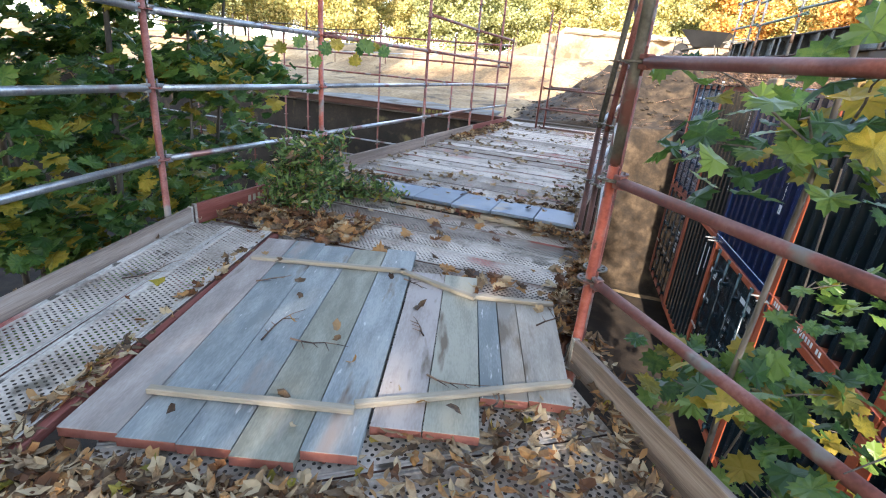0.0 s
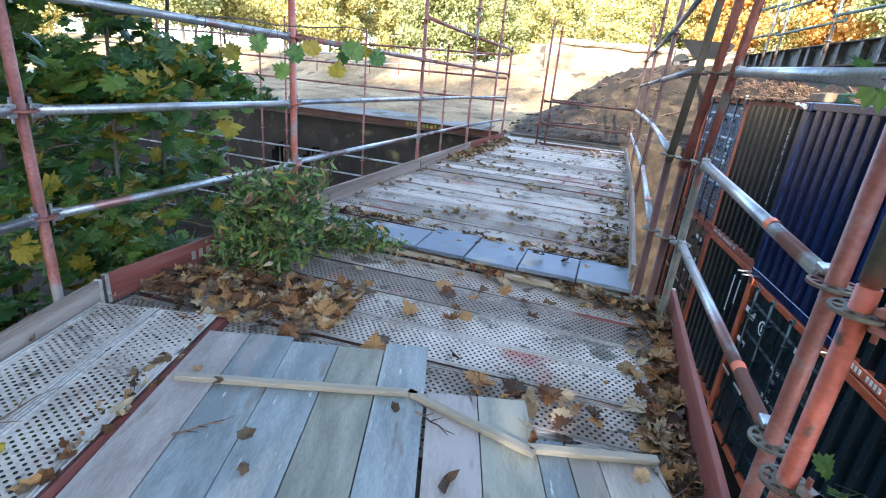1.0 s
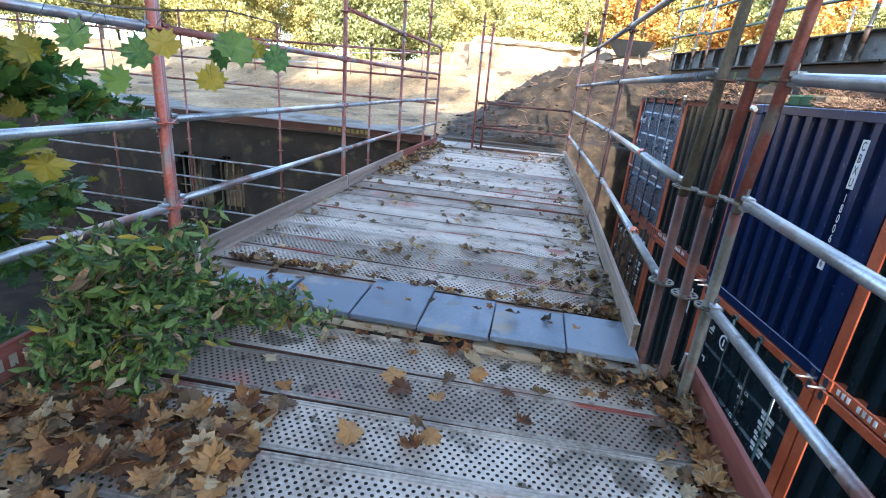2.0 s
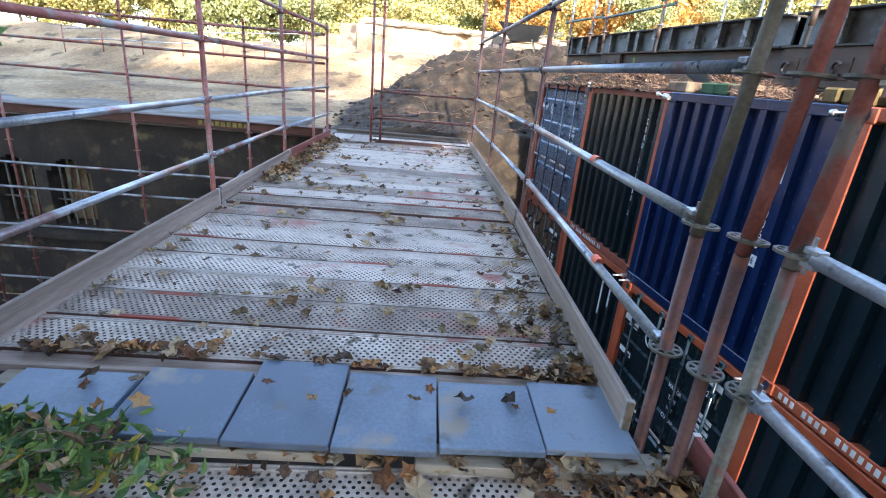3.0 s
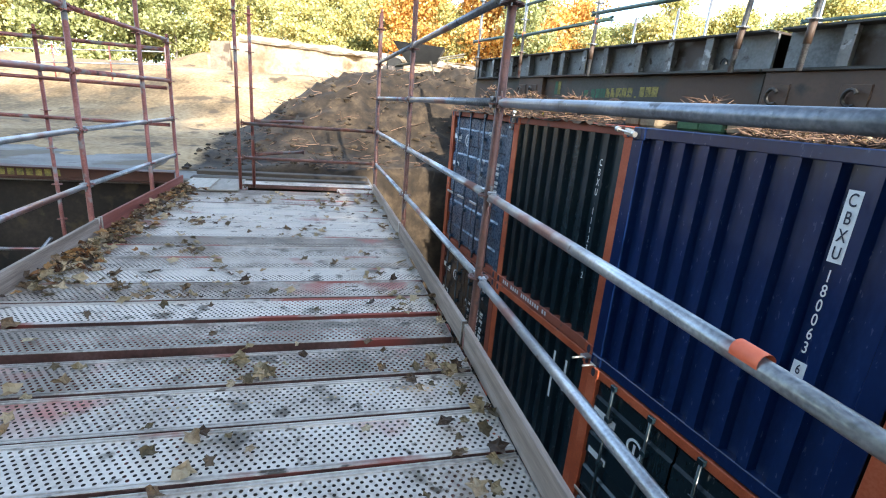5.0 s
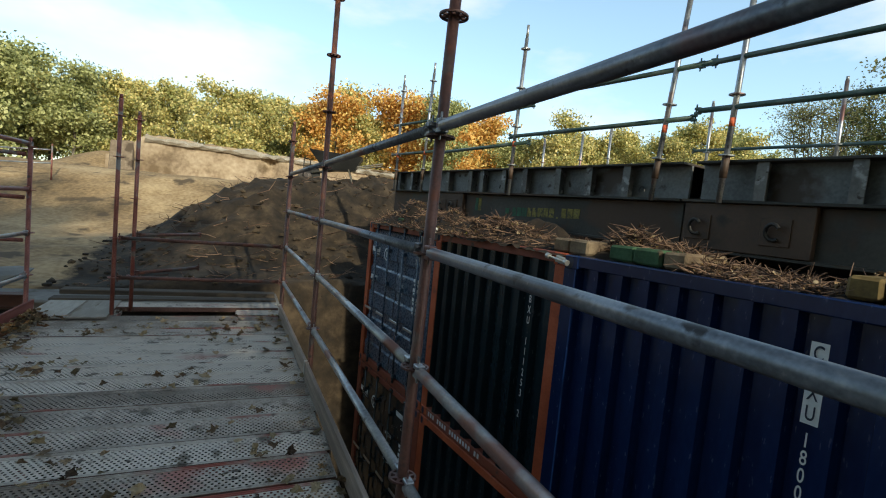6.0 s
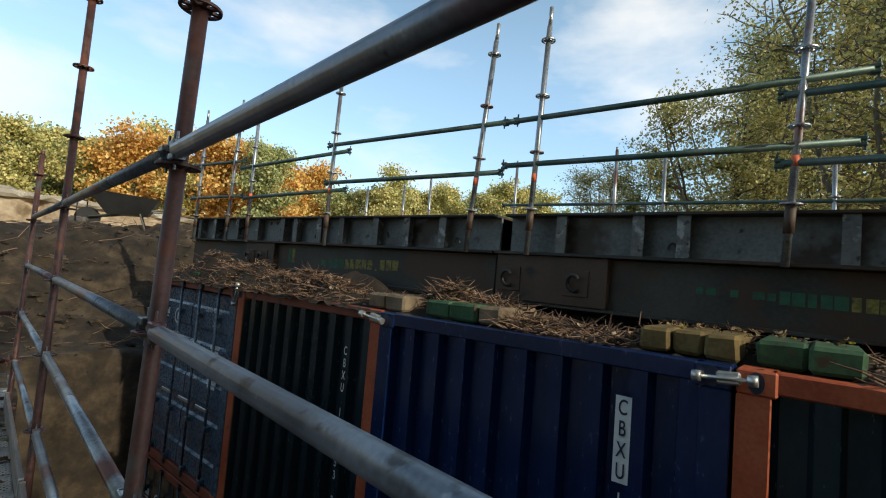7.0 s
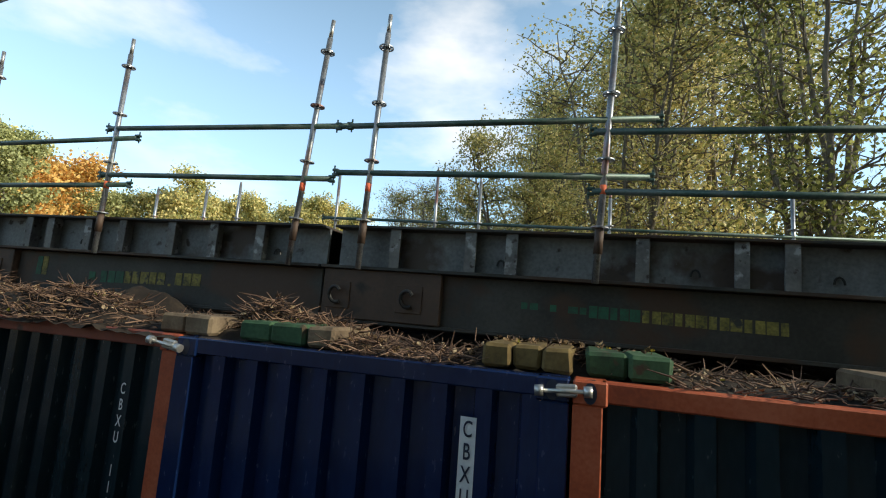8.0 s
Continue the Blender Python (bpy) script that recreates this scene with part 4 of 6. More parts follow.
TALL = 2.50
UP = 1.47 - TALL
LOW = UP - TALL - 0.02
STEP = 2.454
U2, U1 = 2.53, 4.985
c3 = container(0.008, UP, NAVY, NAVY, False, "navy blue shipping container with corrugated end and white number")
c2 = container(U2, UP, TEAL, RUSTORANGE, False, "dark teal shipping container with orange frame and white number", sill_mat=LOWORANGE, back=0.10)
c1 = container(U1, UP, DOORBLUE, RUSTORANGE, True, "faded blue shipping container with closed doors and orange frame", sill_mat=LOWORANGE, back=0.10, near_mat=DOORBLUE)
c4 = container(0.008 - STEP, UP, TEAL, RUSTORANGE, False, "dark teal shipping container with bright orange frame")
c5 = container(0.008 - 2 * STEP, UP, NAVY, RUSTORANGE, False, "navy blue shipping container with orange frame")
l3 = container(0.008, LOW, TEAL, RUSTORANGE, True, "dark teal container with closed doors, bottom of a stack")
l2 = container(U2, LOW, TEAL, RUSTORANGE, False, "dark corrugated container with orange frame, bottom of a stack", back=0.10)
l1 = container(U1, LOW, TEAL, LOWORANGE, True, "dark container with closed doors, bottom of a stack", back=0.10)
l4 = container(0.008 - STEP, LOW, TEAL, RUSTORANGE, False, "dark corrugated container with orange frame, bottom of a stack")
l5 = container(0.008 - 2 * STEP, LOW, TEAL, RUSTORANGE, False, "dark corrugated container with orange frame, bottom of a stack")

# ---- bridge girder on the containers ----
GROW = CROW @ pose(0, -1.17, 0, 0, -0.5, 2.1)     # local x as along the containers
GTOP, GMID, GBOT = 2.39, 2.045, 1.59


def girder(u0, u1, ribs, label, short=0.0):
    ob = empty("bridge_girder", GROW @ Matrix.Translation((0, 0, GBOT)))
    H, M = GTOP - GBOT, GMID - GBOT
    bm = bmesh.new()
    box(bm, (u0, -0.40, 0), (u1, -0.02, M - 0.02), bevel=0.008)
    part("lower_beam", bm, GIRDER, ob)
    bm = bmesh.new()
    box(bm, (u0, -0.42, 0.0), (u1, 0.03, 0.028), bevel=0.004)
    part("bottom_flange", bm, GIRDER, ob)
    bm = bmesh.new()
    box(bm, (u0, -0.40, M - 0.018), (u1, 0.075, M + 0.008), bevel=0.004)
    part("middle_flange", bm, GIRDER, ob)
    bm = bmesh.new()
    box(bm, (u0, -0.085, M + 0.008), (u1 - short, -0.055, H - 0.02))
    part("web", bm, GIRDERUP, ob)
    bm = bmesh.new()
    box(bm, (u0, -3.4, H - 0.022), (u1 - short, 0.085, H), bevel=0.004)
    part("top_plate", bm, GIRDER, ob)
    bm = bmesh.new()
    box(bm, (u0, -3.40, -0.215), (u1, -3.05, M))
    box(bm, (u0, -3.39, M), (u1 - short, -3.36, H - 0.023))
    part("far_beam", bm, GIRDER, ob)
    for r in ribs:
        bm = bmesh.new()
        box(bm, (r - 0.010, -0.055, M + 0.008), (r + 0.010, 0.05, H - 0.022))
        box(bm, (r - 0.045, 0.048, M + 0.008), (r + 0.045, 0.062, H - 0.022), bevel=0.002)
        part("rib", bm, RIBPAINT, ob)
    return tagged(ob, label, "bridge girder", "girder sections")


g1 = girder(-5.7, 2.115, [1.475, 0.851, 0.532, -0.392, -1.012, -1.306, -2.0, -2.6, -3.3, -4.1], "long weathered steel bridge girder with ribs, resting on containers", 0.1)
g2 = girder(2.135, 8.25, [2.757, 3.25, 3.726, 4.319, 4.75, 5.257, 5.556, 6.201, 6.75, 7.447, 7.948, 8.15], "dark green-grey steel bridge girder section with ribs and faded lettering")

# lettering on the containers: stacked numbers, boxed owner code
for i, ch in enumerate("CBXU"):
    wall_text(ch, 0.115, INK, c3, 0.495, -0.006, 2.190 - 0.111 * i, 0.64)
bar(c3, WHITEPAINT, 0.495, -0.0125, 2.025, 0.085, 0.455, "number_plate_ground")
for i, ch in enumerate("180063"):
    wall_text(ch, 0.115, WHITEPAINT, c3, 0.495, -0.008, 1.705 - 0.1 * i, 0.64)
bar(c3, WHITEPAINT, 0.495, -0.0125, 1.045, 0.085, 0.115, "number_plate_ground")
wall_text("6", 0.10, INK, c3, 0.495, -0.006, 1.045, 0.64)
for i, ch in enumerate("CBXU 111253 2"):
    if ch != " ":
        wall_text(ch, 0.105, WHITEPAINT, c2, 0.435, -0.008, 2.095 - 0.107 * i, 0.6)


def door_marks(c, small=False):
    """White stencils on a container's doors; the unreadable rows are bars."""
    wall_text("22G1", 0.10, WHITEPAINT, c, 0.48, -0.022, 2.015, 0.85)
    if small:
        wall_text("CBXU 400528", 0.088, WHITEPAINT, c, 0.60, -0.022, 2.175, 0.85)
    else:
        bar(c, WHITEPAINT, 0.55, -0.024, 2.175, 0.42, 0.075)
    bar(c, WHITEPAINT, 2.10, -0.024, 2.04, 0.34, 0.085)
    bar(c, WHITEPAINT, 2.05, -0.024, 1.965, 0.20, 0.018)
    bar(c, WHITEPAINT, 2.10, -0.024, 1.55, 0.28, 0.075)
    bm = bmesh.new()
    for k in range(20):
        a0 = 2 * math.pi * k / 20
        box(bm, (0.078, -0.017, -0.01), (0.105, 0.017, 0.01), Matrix.Translation((1.64, -0.022, 2.0)) @ pose(0, 0, 0, 90, 0, 0) @ Matrix.Rotation(a0, 4, "Z") @ Matrix.Diagonal((1, 1, 0.08, 1)))
    box(bm, (1.625, -0.023, 1.95), (1.655, -0.021, 2.05))
    part("emblem", bm, WHITEPAINT, c)
    for k, word in enumerate(("MAX GR", "TARE", "NET", "CU CAP")):
        wall_text(word, 0.075, WHITEPAINT, c, 0.98, -0.022, 1.72 - 0.14 * k, 0.85)
        bar(c, WHITEPAINT, 0.46, -0.024, 1.74 - 0.14 * k, 0.24, 0.05)
        bar(c, WHITEPAINT, 0.46, -0.024, 1.68 - 0.14 * k, 0.20, 0.035)


for c in (c1, l3, l1):
    door_marks(c, c is c1)
for c in (c4, c2):
    for k in range(20):
        if k not in (3, 8, 17):
            bar(c, WHITEPAINT, 2.20 - 0.062 * k, -0.004, 0.062, 0.036, 0.058)
for u, h in ((0.69, 0.66), (0.44, 0.42)):
    bar(l2, WHITEPAINT, u, -0.010, 2.22 - h / 2, 0.04, h)

# lashing bridges between the containers' top corners
for u, ang in ((0.02, 4), (2.49, -8), (4.95, 75)):
    ob = empty("corner_clamp", CROW @ pose(u, 0.02 if u < 4 else -0.08, 1.415, 0, ang, 0))
    bm = bmesh.new()
    tube(bm, (-0.11, 0.02, 0), (0.14, 0.02, 0), 0.011, 10)
    part("screw", bm, ZINC, ob)
    for x in (-0.10, 0.13):
        bm = bmesh.new()
        tube(bm, (x - 0.02, 0.02, 0), (x + 0.02, 0.02, 0), 0.027, 8)
        part("nut", bm, ZINC, ob)
    bm = bmesh.new()
    box(bm, (-0.05, -0.03, -0.03), (0.05, 0.012, 0.03), bevel=0.008)
    part("hook_plate", bm, ZINC, ob)
    tagged(ob, "zinc screw clamp joining two container corners", "clamp", "corner clamps")
for u in (0.02, 2.49):
    ob = empty("twist_lock", CROW @ Matrix.Translation((u, 0.0, UP - 0.012)))
    for x in (-0.09, 0.09):
        bm = bmesh.new()
        box(bm, (x - 0.05, -0.11, -0.012), (x + 0.05, 0.0, 0.012), bevel=0.004)
        tube(bm, (x, 0, 0), (x + 0.02, 0.12, -0.01), 0.012, 8)
        part("lock_body", bm, ZINC, ob)
    tagged(ob, "steel twist locks between stacked containers", "twist lock", "twist locks")

# girder details
for g, boss in ((g1, (1.066, 2.09)), (g2, (5.72, 6.45))):
    bm = bmesh.new()
    box(bm, (boss[0], -0.03, 0.03), (boss[1], 0.045, GMID - GBOT - 0.02), bevel=0.006)
    part("joint_plate", bm, BOSS, g)
    for u in (boss[0] + 0.255, boss[1] - 0.145):
        bm = bmesh.new()
        box(bm, (u - 0.11, 0.04, 0.11), (u + 0.11, 0.058, 0.33), bevel=0.004)
        lug = part("lug_plate", bm, BOSS, g)
        bm = bmesh.new()
        bent_tube(bm, [(u + 0.055 * math.cos(radians(-120 + 30 * k)), 0.072 + 0.005 * k, 0.22 + 0.065 * math.sin(radians(-120 + 30 * k))) for k in range(10)], 0.016)
        part("hook", bm, DARKSTEEL, lug)
for k in range(12):
    if k != 8:
        bar(g2, GREENPAINT if k < 3 else YELLOWPAINT, 4.54 - 0.1005 * k, -0.018, 0.218 + 0.003 * k, 0.076 + 0.010 * (k % 3), 0.115)
bar(g2, YELLOWPAINT, 3.735, -0.018, 0.185, 0.03, 0.022)
bar(g2, GREENPAINT, 4.69, -0.018, 0.218, 0.08, 0.08)
for k in range(25):
    if k not in (2, 4):
        bar(g1, YELLOWPAINT if k > 11 else GREENPAINT, 0.42 - 0.071 * k, -0.018, 0.243 - 0.0012 * k, 0.046 + 0.012 * (k % 3), 0.088 if k > 6 else 0.050)
for u in (5.42, 5.34):
    bar(g2, YELLOWPAINT if u < 5.38 else GREENPAINT, u, -0.018, 0.285, 0.07, 0.19)
for u in (0.62, -0.75, -1.6, -2.2, 2.62, 3.75, 4.9):
    g = g1 if u < 2 else g2
    bm = bmesh.new()
    bent_tube(bm, [(u + 0.03 * math.cos(radians(30 * k)), -0.03, GMID - GBOT + 0.075 + 0.05 * math.sin(radians(30 * k))) for k in range(7)], 0.008, 6)
    part("lashing_ring", bm, DARKSTEEL, g)

# guard rail standing on the girder
ST_L = "galvanised scaffold upright with rosettes on the bridge girder"
GP = [(-2.62, 2.0), (-0.075, 3.0), (1.748, 2.2), (2.393, 4.9), (4.525, 1.5), (6.33, 0.2), (6.93, 3.2), (7.965, 0.5)]


def girder_post(u, lean, v=0.135, z0=2.02, top=4.05, thick=TUBE):
    base = GROW @ Vector((u, v, z0))
    ob = empty("guard_post", Matrix.Translation(base) @ pose(0, 0, 0, 0, 0, 90 + CANG) @ Matrix.Rotation(radians(-lean), 4, "Y"))
    bm = bmesh.new()
    tube(bm, (0, 0, 0), (0, 0, top - z0), thick, 14)
    part("tube", bm, GALV, ob)
    bm = bmesh.new()
    tube(bm, (0, 0, top - z0), (0, 0, top - z0 + 0.17), thick * 0.75, 12)
    part("spigot", bm, ZINC, ob)
    bm = bmesh.new()
    tube(bm, (0, 0, 0.21), (0, 0, 0.40), thick * 1.3, 14)
    part("sleeve", bm, BOSS, ob)
    bm = bmesh.new()
    tube(bm, (0, 0, 0.64), (0, 0, 0.71), thick * 1.04, 14)
    part("paint_mark", bm, FLUOR, ob)
    for z in (0.40, 0.90, 1.40, 1.90):
        r = part("rosette", rosette_mesh(GALV), None, ob)
        r.location = (0, 0, z)
    return tagged(ob, ST_L, "scaffold post", "girder posts")


for u, lean in GP:
    girder_post(u, lean)


def g_rail(u0, z0, u1, z1, v=0.135, mat=None):
    scaffold_rail(GROW @ Vector((u0 - 0.07, v, z0)), GROW @ Vector((u1 + 0.07, v, z1)), mat or GREENTUBE, "dark green steel guard rail tube on the girder", "girder rails", heads=True)


# (from, height, to, height): the tubes lap past the posts they are clamped to
for a, za, b, zb in ((-2.75, 3.10, -0.03, 3.135), (-0.46, 3.222, 2.05, 3.23), (1.96, 3.23, 4.60, 3.275), (4.23, 3.17, 6.66, 3.135), (6.6, 3.24, 8.2, 3.29)):
    g_rail(a, za, b, zb)
for a, za, b, zb in ((-2.75, 2.66, -0.03, 2.685), (-0.41, 2.789, 2.03, 2.825), (2.08, 2.767, 4.60, 2.80), (4.24, 2.70, 6.5, 2.675), (6.6, 2.71, 8.2, 2.72)):
    g_rail(a, za, b, zb)
for u, top in ((-4.4, 3.5), (-2.6, 3.5), (-0.38, 3.5), (1.49, 3.74), (2.18, 3.92), (3.88, 3.86), (5.8, 3.7), (6.5, 3.6), (7.6, 3.6)):
    base = GROW @ Vector((u, -3.3, 2.35))
    scaffold_post(base.x, base.y, 2.38, top, GALV, "galvanised scaffold upright on the girder's far side", (2.7, 3.1), group="far girder posts")
g_rail(-5, 3.0, 4.1, 3.105, -3.3, GREENTUBE)

# timber blocks under the girder
for u0, u1, mat, pieces, lab in ((0.0, 0.485, YELLOWBLOCK, 3, "yellow"), (-0.475, -0.06, GREENBLOCK, 2, "green"), (1.60, 2.11, GREENBLOCK, 2, "green"), (2.32, 2.78, BLOCKEND, 2, "weathered brown"), (1.40, 1.59, BLOCKEND, 1, "raw"), (6.15, 6.5, GREENBLOCK, 2, "green"), (-1.9, -1.35, BLOCKEND, 1, "grey")):
    wdt = (u1 - u0) / pieces
    for k in range(pieces):
        bm = bmesh.new()
        box(bm, (-wdt / 2 + 0.004, -0.55, 0), (wdt / 2 - 0.004, 0.0, 0.128), bevel=0.018)
        for v in bm.verts:
            v.co += Vector((noise.noise(v.co * 9 + Vector((u0 * 5 + k, 0, 0))) * 0.012, 0, noise.noise(v.co * 7 + Vector((0, u0 * 3 + k, 0))) * 0.008))
        ob = part("timber_block", bm, mat)
        ob.matrix_world = CROW @ pose(u0 + wdt * (k + 0.5), -0.13 - 0.02 * (k % 2), UP + TALL + 0.004, 0, 0, random.uniform(-2, 2))
        tagged(ob, f"{lab} painted old timber packing block under the girder", "timber block", "packing blocks")

# ---- heaps of twigs and leaves on the container roofs ----


def heap_height(u, v):
    a = 0.30 * math.exp(-((u - 3.75) / 0.5) ** 2) + 0.20 * math.exp(-((u - 5.0) / 0.8) ** 2) + 0.19 * math.exp(-((u - 2.0) / 0.45) ** 2) + 0.36 * math.exp(-((u - 6.3) / 0.9) ** 2) + 0.04
    a *= smooth(-8, -3, u + 4) * smooth(-0.04, -0.30, v) * (0.75 + 0.8 * noise.noise(Vector((u * 2.5, v * 4, 3))))
    if 1.42 < u < 2.98 or -0.58 < u < 0.58:
        a = a * smooth(-0.25, -0.5, v) + 0.05 * smooth(-0.15, -0.3, v)
    a *= smooth(-1.5, -0.7, v)
    return max(-0.02, a * 0.85 - 0.012 + 0.05 * noise.noise(Vector((u * 9, v * 9, 1))))


def heap_sheet():
    us, vs = along(-4.5, 7.3, 240), along(-0.86, -0.03, 26)
    # the dark sheet runs on beneath the girder to imitate the shade there
    vs = along(-3.0, -0.95, 8) + vs
    me = grid_mesh(us, vs, heap_height)
    me.flip_normals()
    me.materials.append(SOIL)
    ob = new("soil_litter", me)
    ob.matrix_world = CROW @ Matrix.Translation((0, 0, UP + TALL - 0.006))
    tagged(ob, "dark soil and leaf litter on container roofs, run on as shade under the girder", "soil", kind="stuff")


heap_sheet()


def twigs(count, seed, spread, name, label, length=(0.12, 0.5), r=(0.003, 0.008)):
    rng = random.Random(seed)
    bm = bmesh.new()
    for _ in range(count):
        p, lift = spread(rng)
        L = rng.uniform(*length)
        a = rng.uniform(0, math.tau)
        el = rng.uniform(-0.15, 0.45)
        d = Vector((math.cos(a) * math.cos(el), math.sin(a) * math.cos(el), math.sin(el)))
        rad = rng.uniform(*r)
        bend = Vector((rng.uniform(-1, 1), rng.uniform(-1, 1), rng.uniform(-0.5, 0.6))) * 0.8
        q = p + d * L * 0.5
        tube(bm, p, q, rad, 5, rad * 0.8, caps=False)
        tube(bm, q, q + (d + bend).normalized() * L * 0.5, rad * 0.8, 5, rad * 0.4, caps=False)
    ob = part(name, bm, TWIG)
    return tagged(ob, label, "twigs", kind="stuff")


def roof_spread(rng):
    u = rng.choice([rng.gauss(3.8, 0.38), rng.gauss(4.6, 0.6), rng.gauss(2.1, 0.35), rng.uniform(-3, 1.6), rng.uniform(-3, 1.6), rng.gauss(1.2, 0.4), rng.gauss(6.2, 0.6)])
    v = rng.uniform(-0.62, -0.05)
    if 1.40 < u < 2.80 or -0.48 < u < 0.50:
        v = rng.uniform(-0.62, -0.34)        # the packing blocks stand clear in front
    return Vector((u, v, max(0.0, heap_height(u, v)) + 0.01)), 0


t_ob = twigs(3600, 5, roof_spread, "twig_heap", "dry brown twigs and roots heaped on container roofs", (0.05, 0.24), (0.002, 0.0066))
t_ob.matrix_world = CROW @ Matrix.Translation((0, 0, UP + TALL))

# ---- leaves ----
MAPLE = [(0.0, -0.40), (0.10, -0.32), (0.27, -0.38), (0.27, -0.25), (0.46, -0.17), (0.38, -0.04), (0.53, 0.12), (0.37, 0.13), (0.36, 0.27), (0.20, 0.22), (0.19, 0.40), (0.08, 0.38), (0.0, 0.56)]


def leaf_outline(kind):
    if kind == "maple":
        return MAPLE + [(-x, y) for x, y in MAPLE[-2:0:-1]]
    if kind == "dry":
        return [(0.05, -0.45), (0.30, -0.30), (0.34, -0.02), (0.42, 0.20), (0.16, 0.26), (0.02, 0.52), (-0.20, 0.28), (-0.40, 0.12), (-0.30, -0.10), (-0.26, -0.36)]
    if kind == "slim":
        half = [(0.0, -0.5), (0.10, -0.34), (0.16, -0.10), (0.14, 0.14), (0.06, 0.38), (0.0, 0.58)]
        return half + [(-x, y) for x, y in half[-2:0:-1]]
    return [(0, -0.5), (0.16, -0.2), (0.17, 0.1), (0.0, 0.5), (-0.17, 0.1), (-0.16, -0.2)]


def crumpled_mesh(name, places, mats, rng):
    """Dry lobed leaves, folded and shrivelled: a middle, an inner ring and a ragged rim that stands up."""
    verts, faces, idx = [], [], []
    n = 11
    for p, nrm, size in places:
        nrm = nrm.normalized()
        x = Matrix.Rotation(rng.uniform(0, math.tau), 3, nrm) @ nrm.orthogonal().normalized()
        y = nrm.cross(x)
        folds, turn, lift, thin_ = rng.choice((2, 2, 3)), rng.uniform(0, math.tau), rng.uniform(0.08, 0.30), rng.uniform(0.5, 1.0)
        b0 = len(verts)
        verts.append(p + nrm * size * rng.uniform(0.0, 0.12))
        for ring, r0 in ((0, 0.27), (1, 0.52)):
            for k in range(n):
                a = math.tau * k / n
                r = r0 * (rng.uniform(0.75, 1.05) if ring == 0 else (rng.uniform(0.95, 1.2) if k % 2 else rng.uniform(0.5, 0.8)))
                h = lift * (0.5 + ring) * (0.6 + 0.6 * math.sin(folds * a + turn)) * 0.7 + rng.uniform(-0.05, 0.07)
                r *= 1 - 0.45 * ring * max(0.0, h)
                verts.append(p + (x * math.cos(a) * r + y * math.sin(a) * r * thin_ + nrm * max(0.0, h)) * size)
        for k in range(n):
            i, j = b0 + 1 + k, b0 + 1 + (k + 1) % n
            faces += [(b0, i, j), (i, i + n, j + n), (i, j + n, j)]
        idx += [rng.randrange(len(mats))] * (3 * n)
    me = bpy.data.meshes.new(name)
    me.from_pydata([tuple(v) for v in verts], [], faces)
    for m_ in mats:
        me.materials.append(m_)
    me.polygons.foreach_set("material_index", idx)
    me.update()
    return me


def leaves_mesh(name, places, kind, mats, rng, curl=0.25):
    """places: (point, normal-ish vector, size); joined into one mesh."""
    outline = leaf_outline(kind)
    verts, faces, idx = [], [], []
    for p, nrm, size in places:
        nrm = nrm.normalized()
        x = nrm.orthogonal().normalized()
        x = Matrix.Rotation(rng.uniform(0, math.tau), 3, nrm) @ x
        y = nrm.cross(x)
        c1_, c2_ = rng.uniform(-curl, curl) * 1.6, rng.uniform(-curl, curl * 2)
        b0 = len(verts)
        verts.append(p + nrm * (0.03 * size))
        roll = rng.uniform(1.2, 4.6) * rng.choice((1, 1, 1, -1)) if kind in ("dry", "lance") else 0
        sx_, sy_ = rng.uniform(0.7, 1.15), rng.uniform(0.8, 1.25)
        for ox, oy in outline:
            if roll:
                ox, oy = ox * sx_ * rng.uniform(0.8, 1.2), oy * sy_
                h = (1 - math.cos(roll * ox)) / roll + c2_ * oy * oy + rng.uniform(-0.03, 0.03)
                verts.append(p + (x * (math.sin(roll * ox) / roll) + y * oy + nrm * h) * size)
                continue
            h = c1_ * ox * ox * 2 + c2_ * oy * oy * 1.5 + rng.uniform(-0.04, 0.04)
            verts.append(p + (x * ox + y * oy + nrm * h) * size)
        n = len(outline)
        for i in range(n):
            faces.append((b0, b0 + 1 + i, b0 + 1 + (i + 1) % n))
        k = rng.randrange(len(mats))
        idx += [k] * n
    me = bpy.data.meshes.new(name)
    me.from_pydata([tuple(v) for v in verts], [], faces)
    uniq = []
    for m_ in mats:
        if m_ not in uniq:
            uniq.append(m_)
    for m_ in uniq:
        me.materials.append(m_)
    me.polygons.foreach_set("material_index", [uniq.index(mats[k]) for k in idx])
    me.update()
    return me


def scatter_fallen(name, count, seed, where, size=(0.05, 0.11), label="dry brown fallen leaves scattered over the walkway", kind="dry", mats=None, tip=0.5, curl=0.95):
    rng = random.Random(seed)
    places = []
    for _ in range(count):
        p = where(rng)
        nrm = Vector((rng.gauss(0, tip), rng.gauss(0, tip), 1))
        places.append((p + Vector((0, 0, rng.uniform(0.006, 0.03))), nrm, rng.uniform(*size)))
    if kind == "crumpled":
        return tagged(new(name, crumpled_mesh(name, places, mats, rng)), label, "leaves", kind="stuff")
    ob = new(name, leaves_mesh(name, places, kind, mats or [FALLEN] * 30 + [FALLENTAN] * 14 + [LEAFYELLOW], rng, curl))
    return tagged(ob, label, "leaves", kind="stuff")


LEAF_DRIFTS = [(random.Random(k).uniform(-1.7, 0.7), random.Random(k + 50).uniform(6.9, 14.3)) for k in range(26)] + [(0.65, 7.0), (0.6, 7.4), (0.62, 8.0), (0.7, 8.6), (0.62, 6.95), (0.66, 7.25), (0.58, 7.7), (0.7, 9.1), (0.3, 7.3), (0.25, 7.0)]


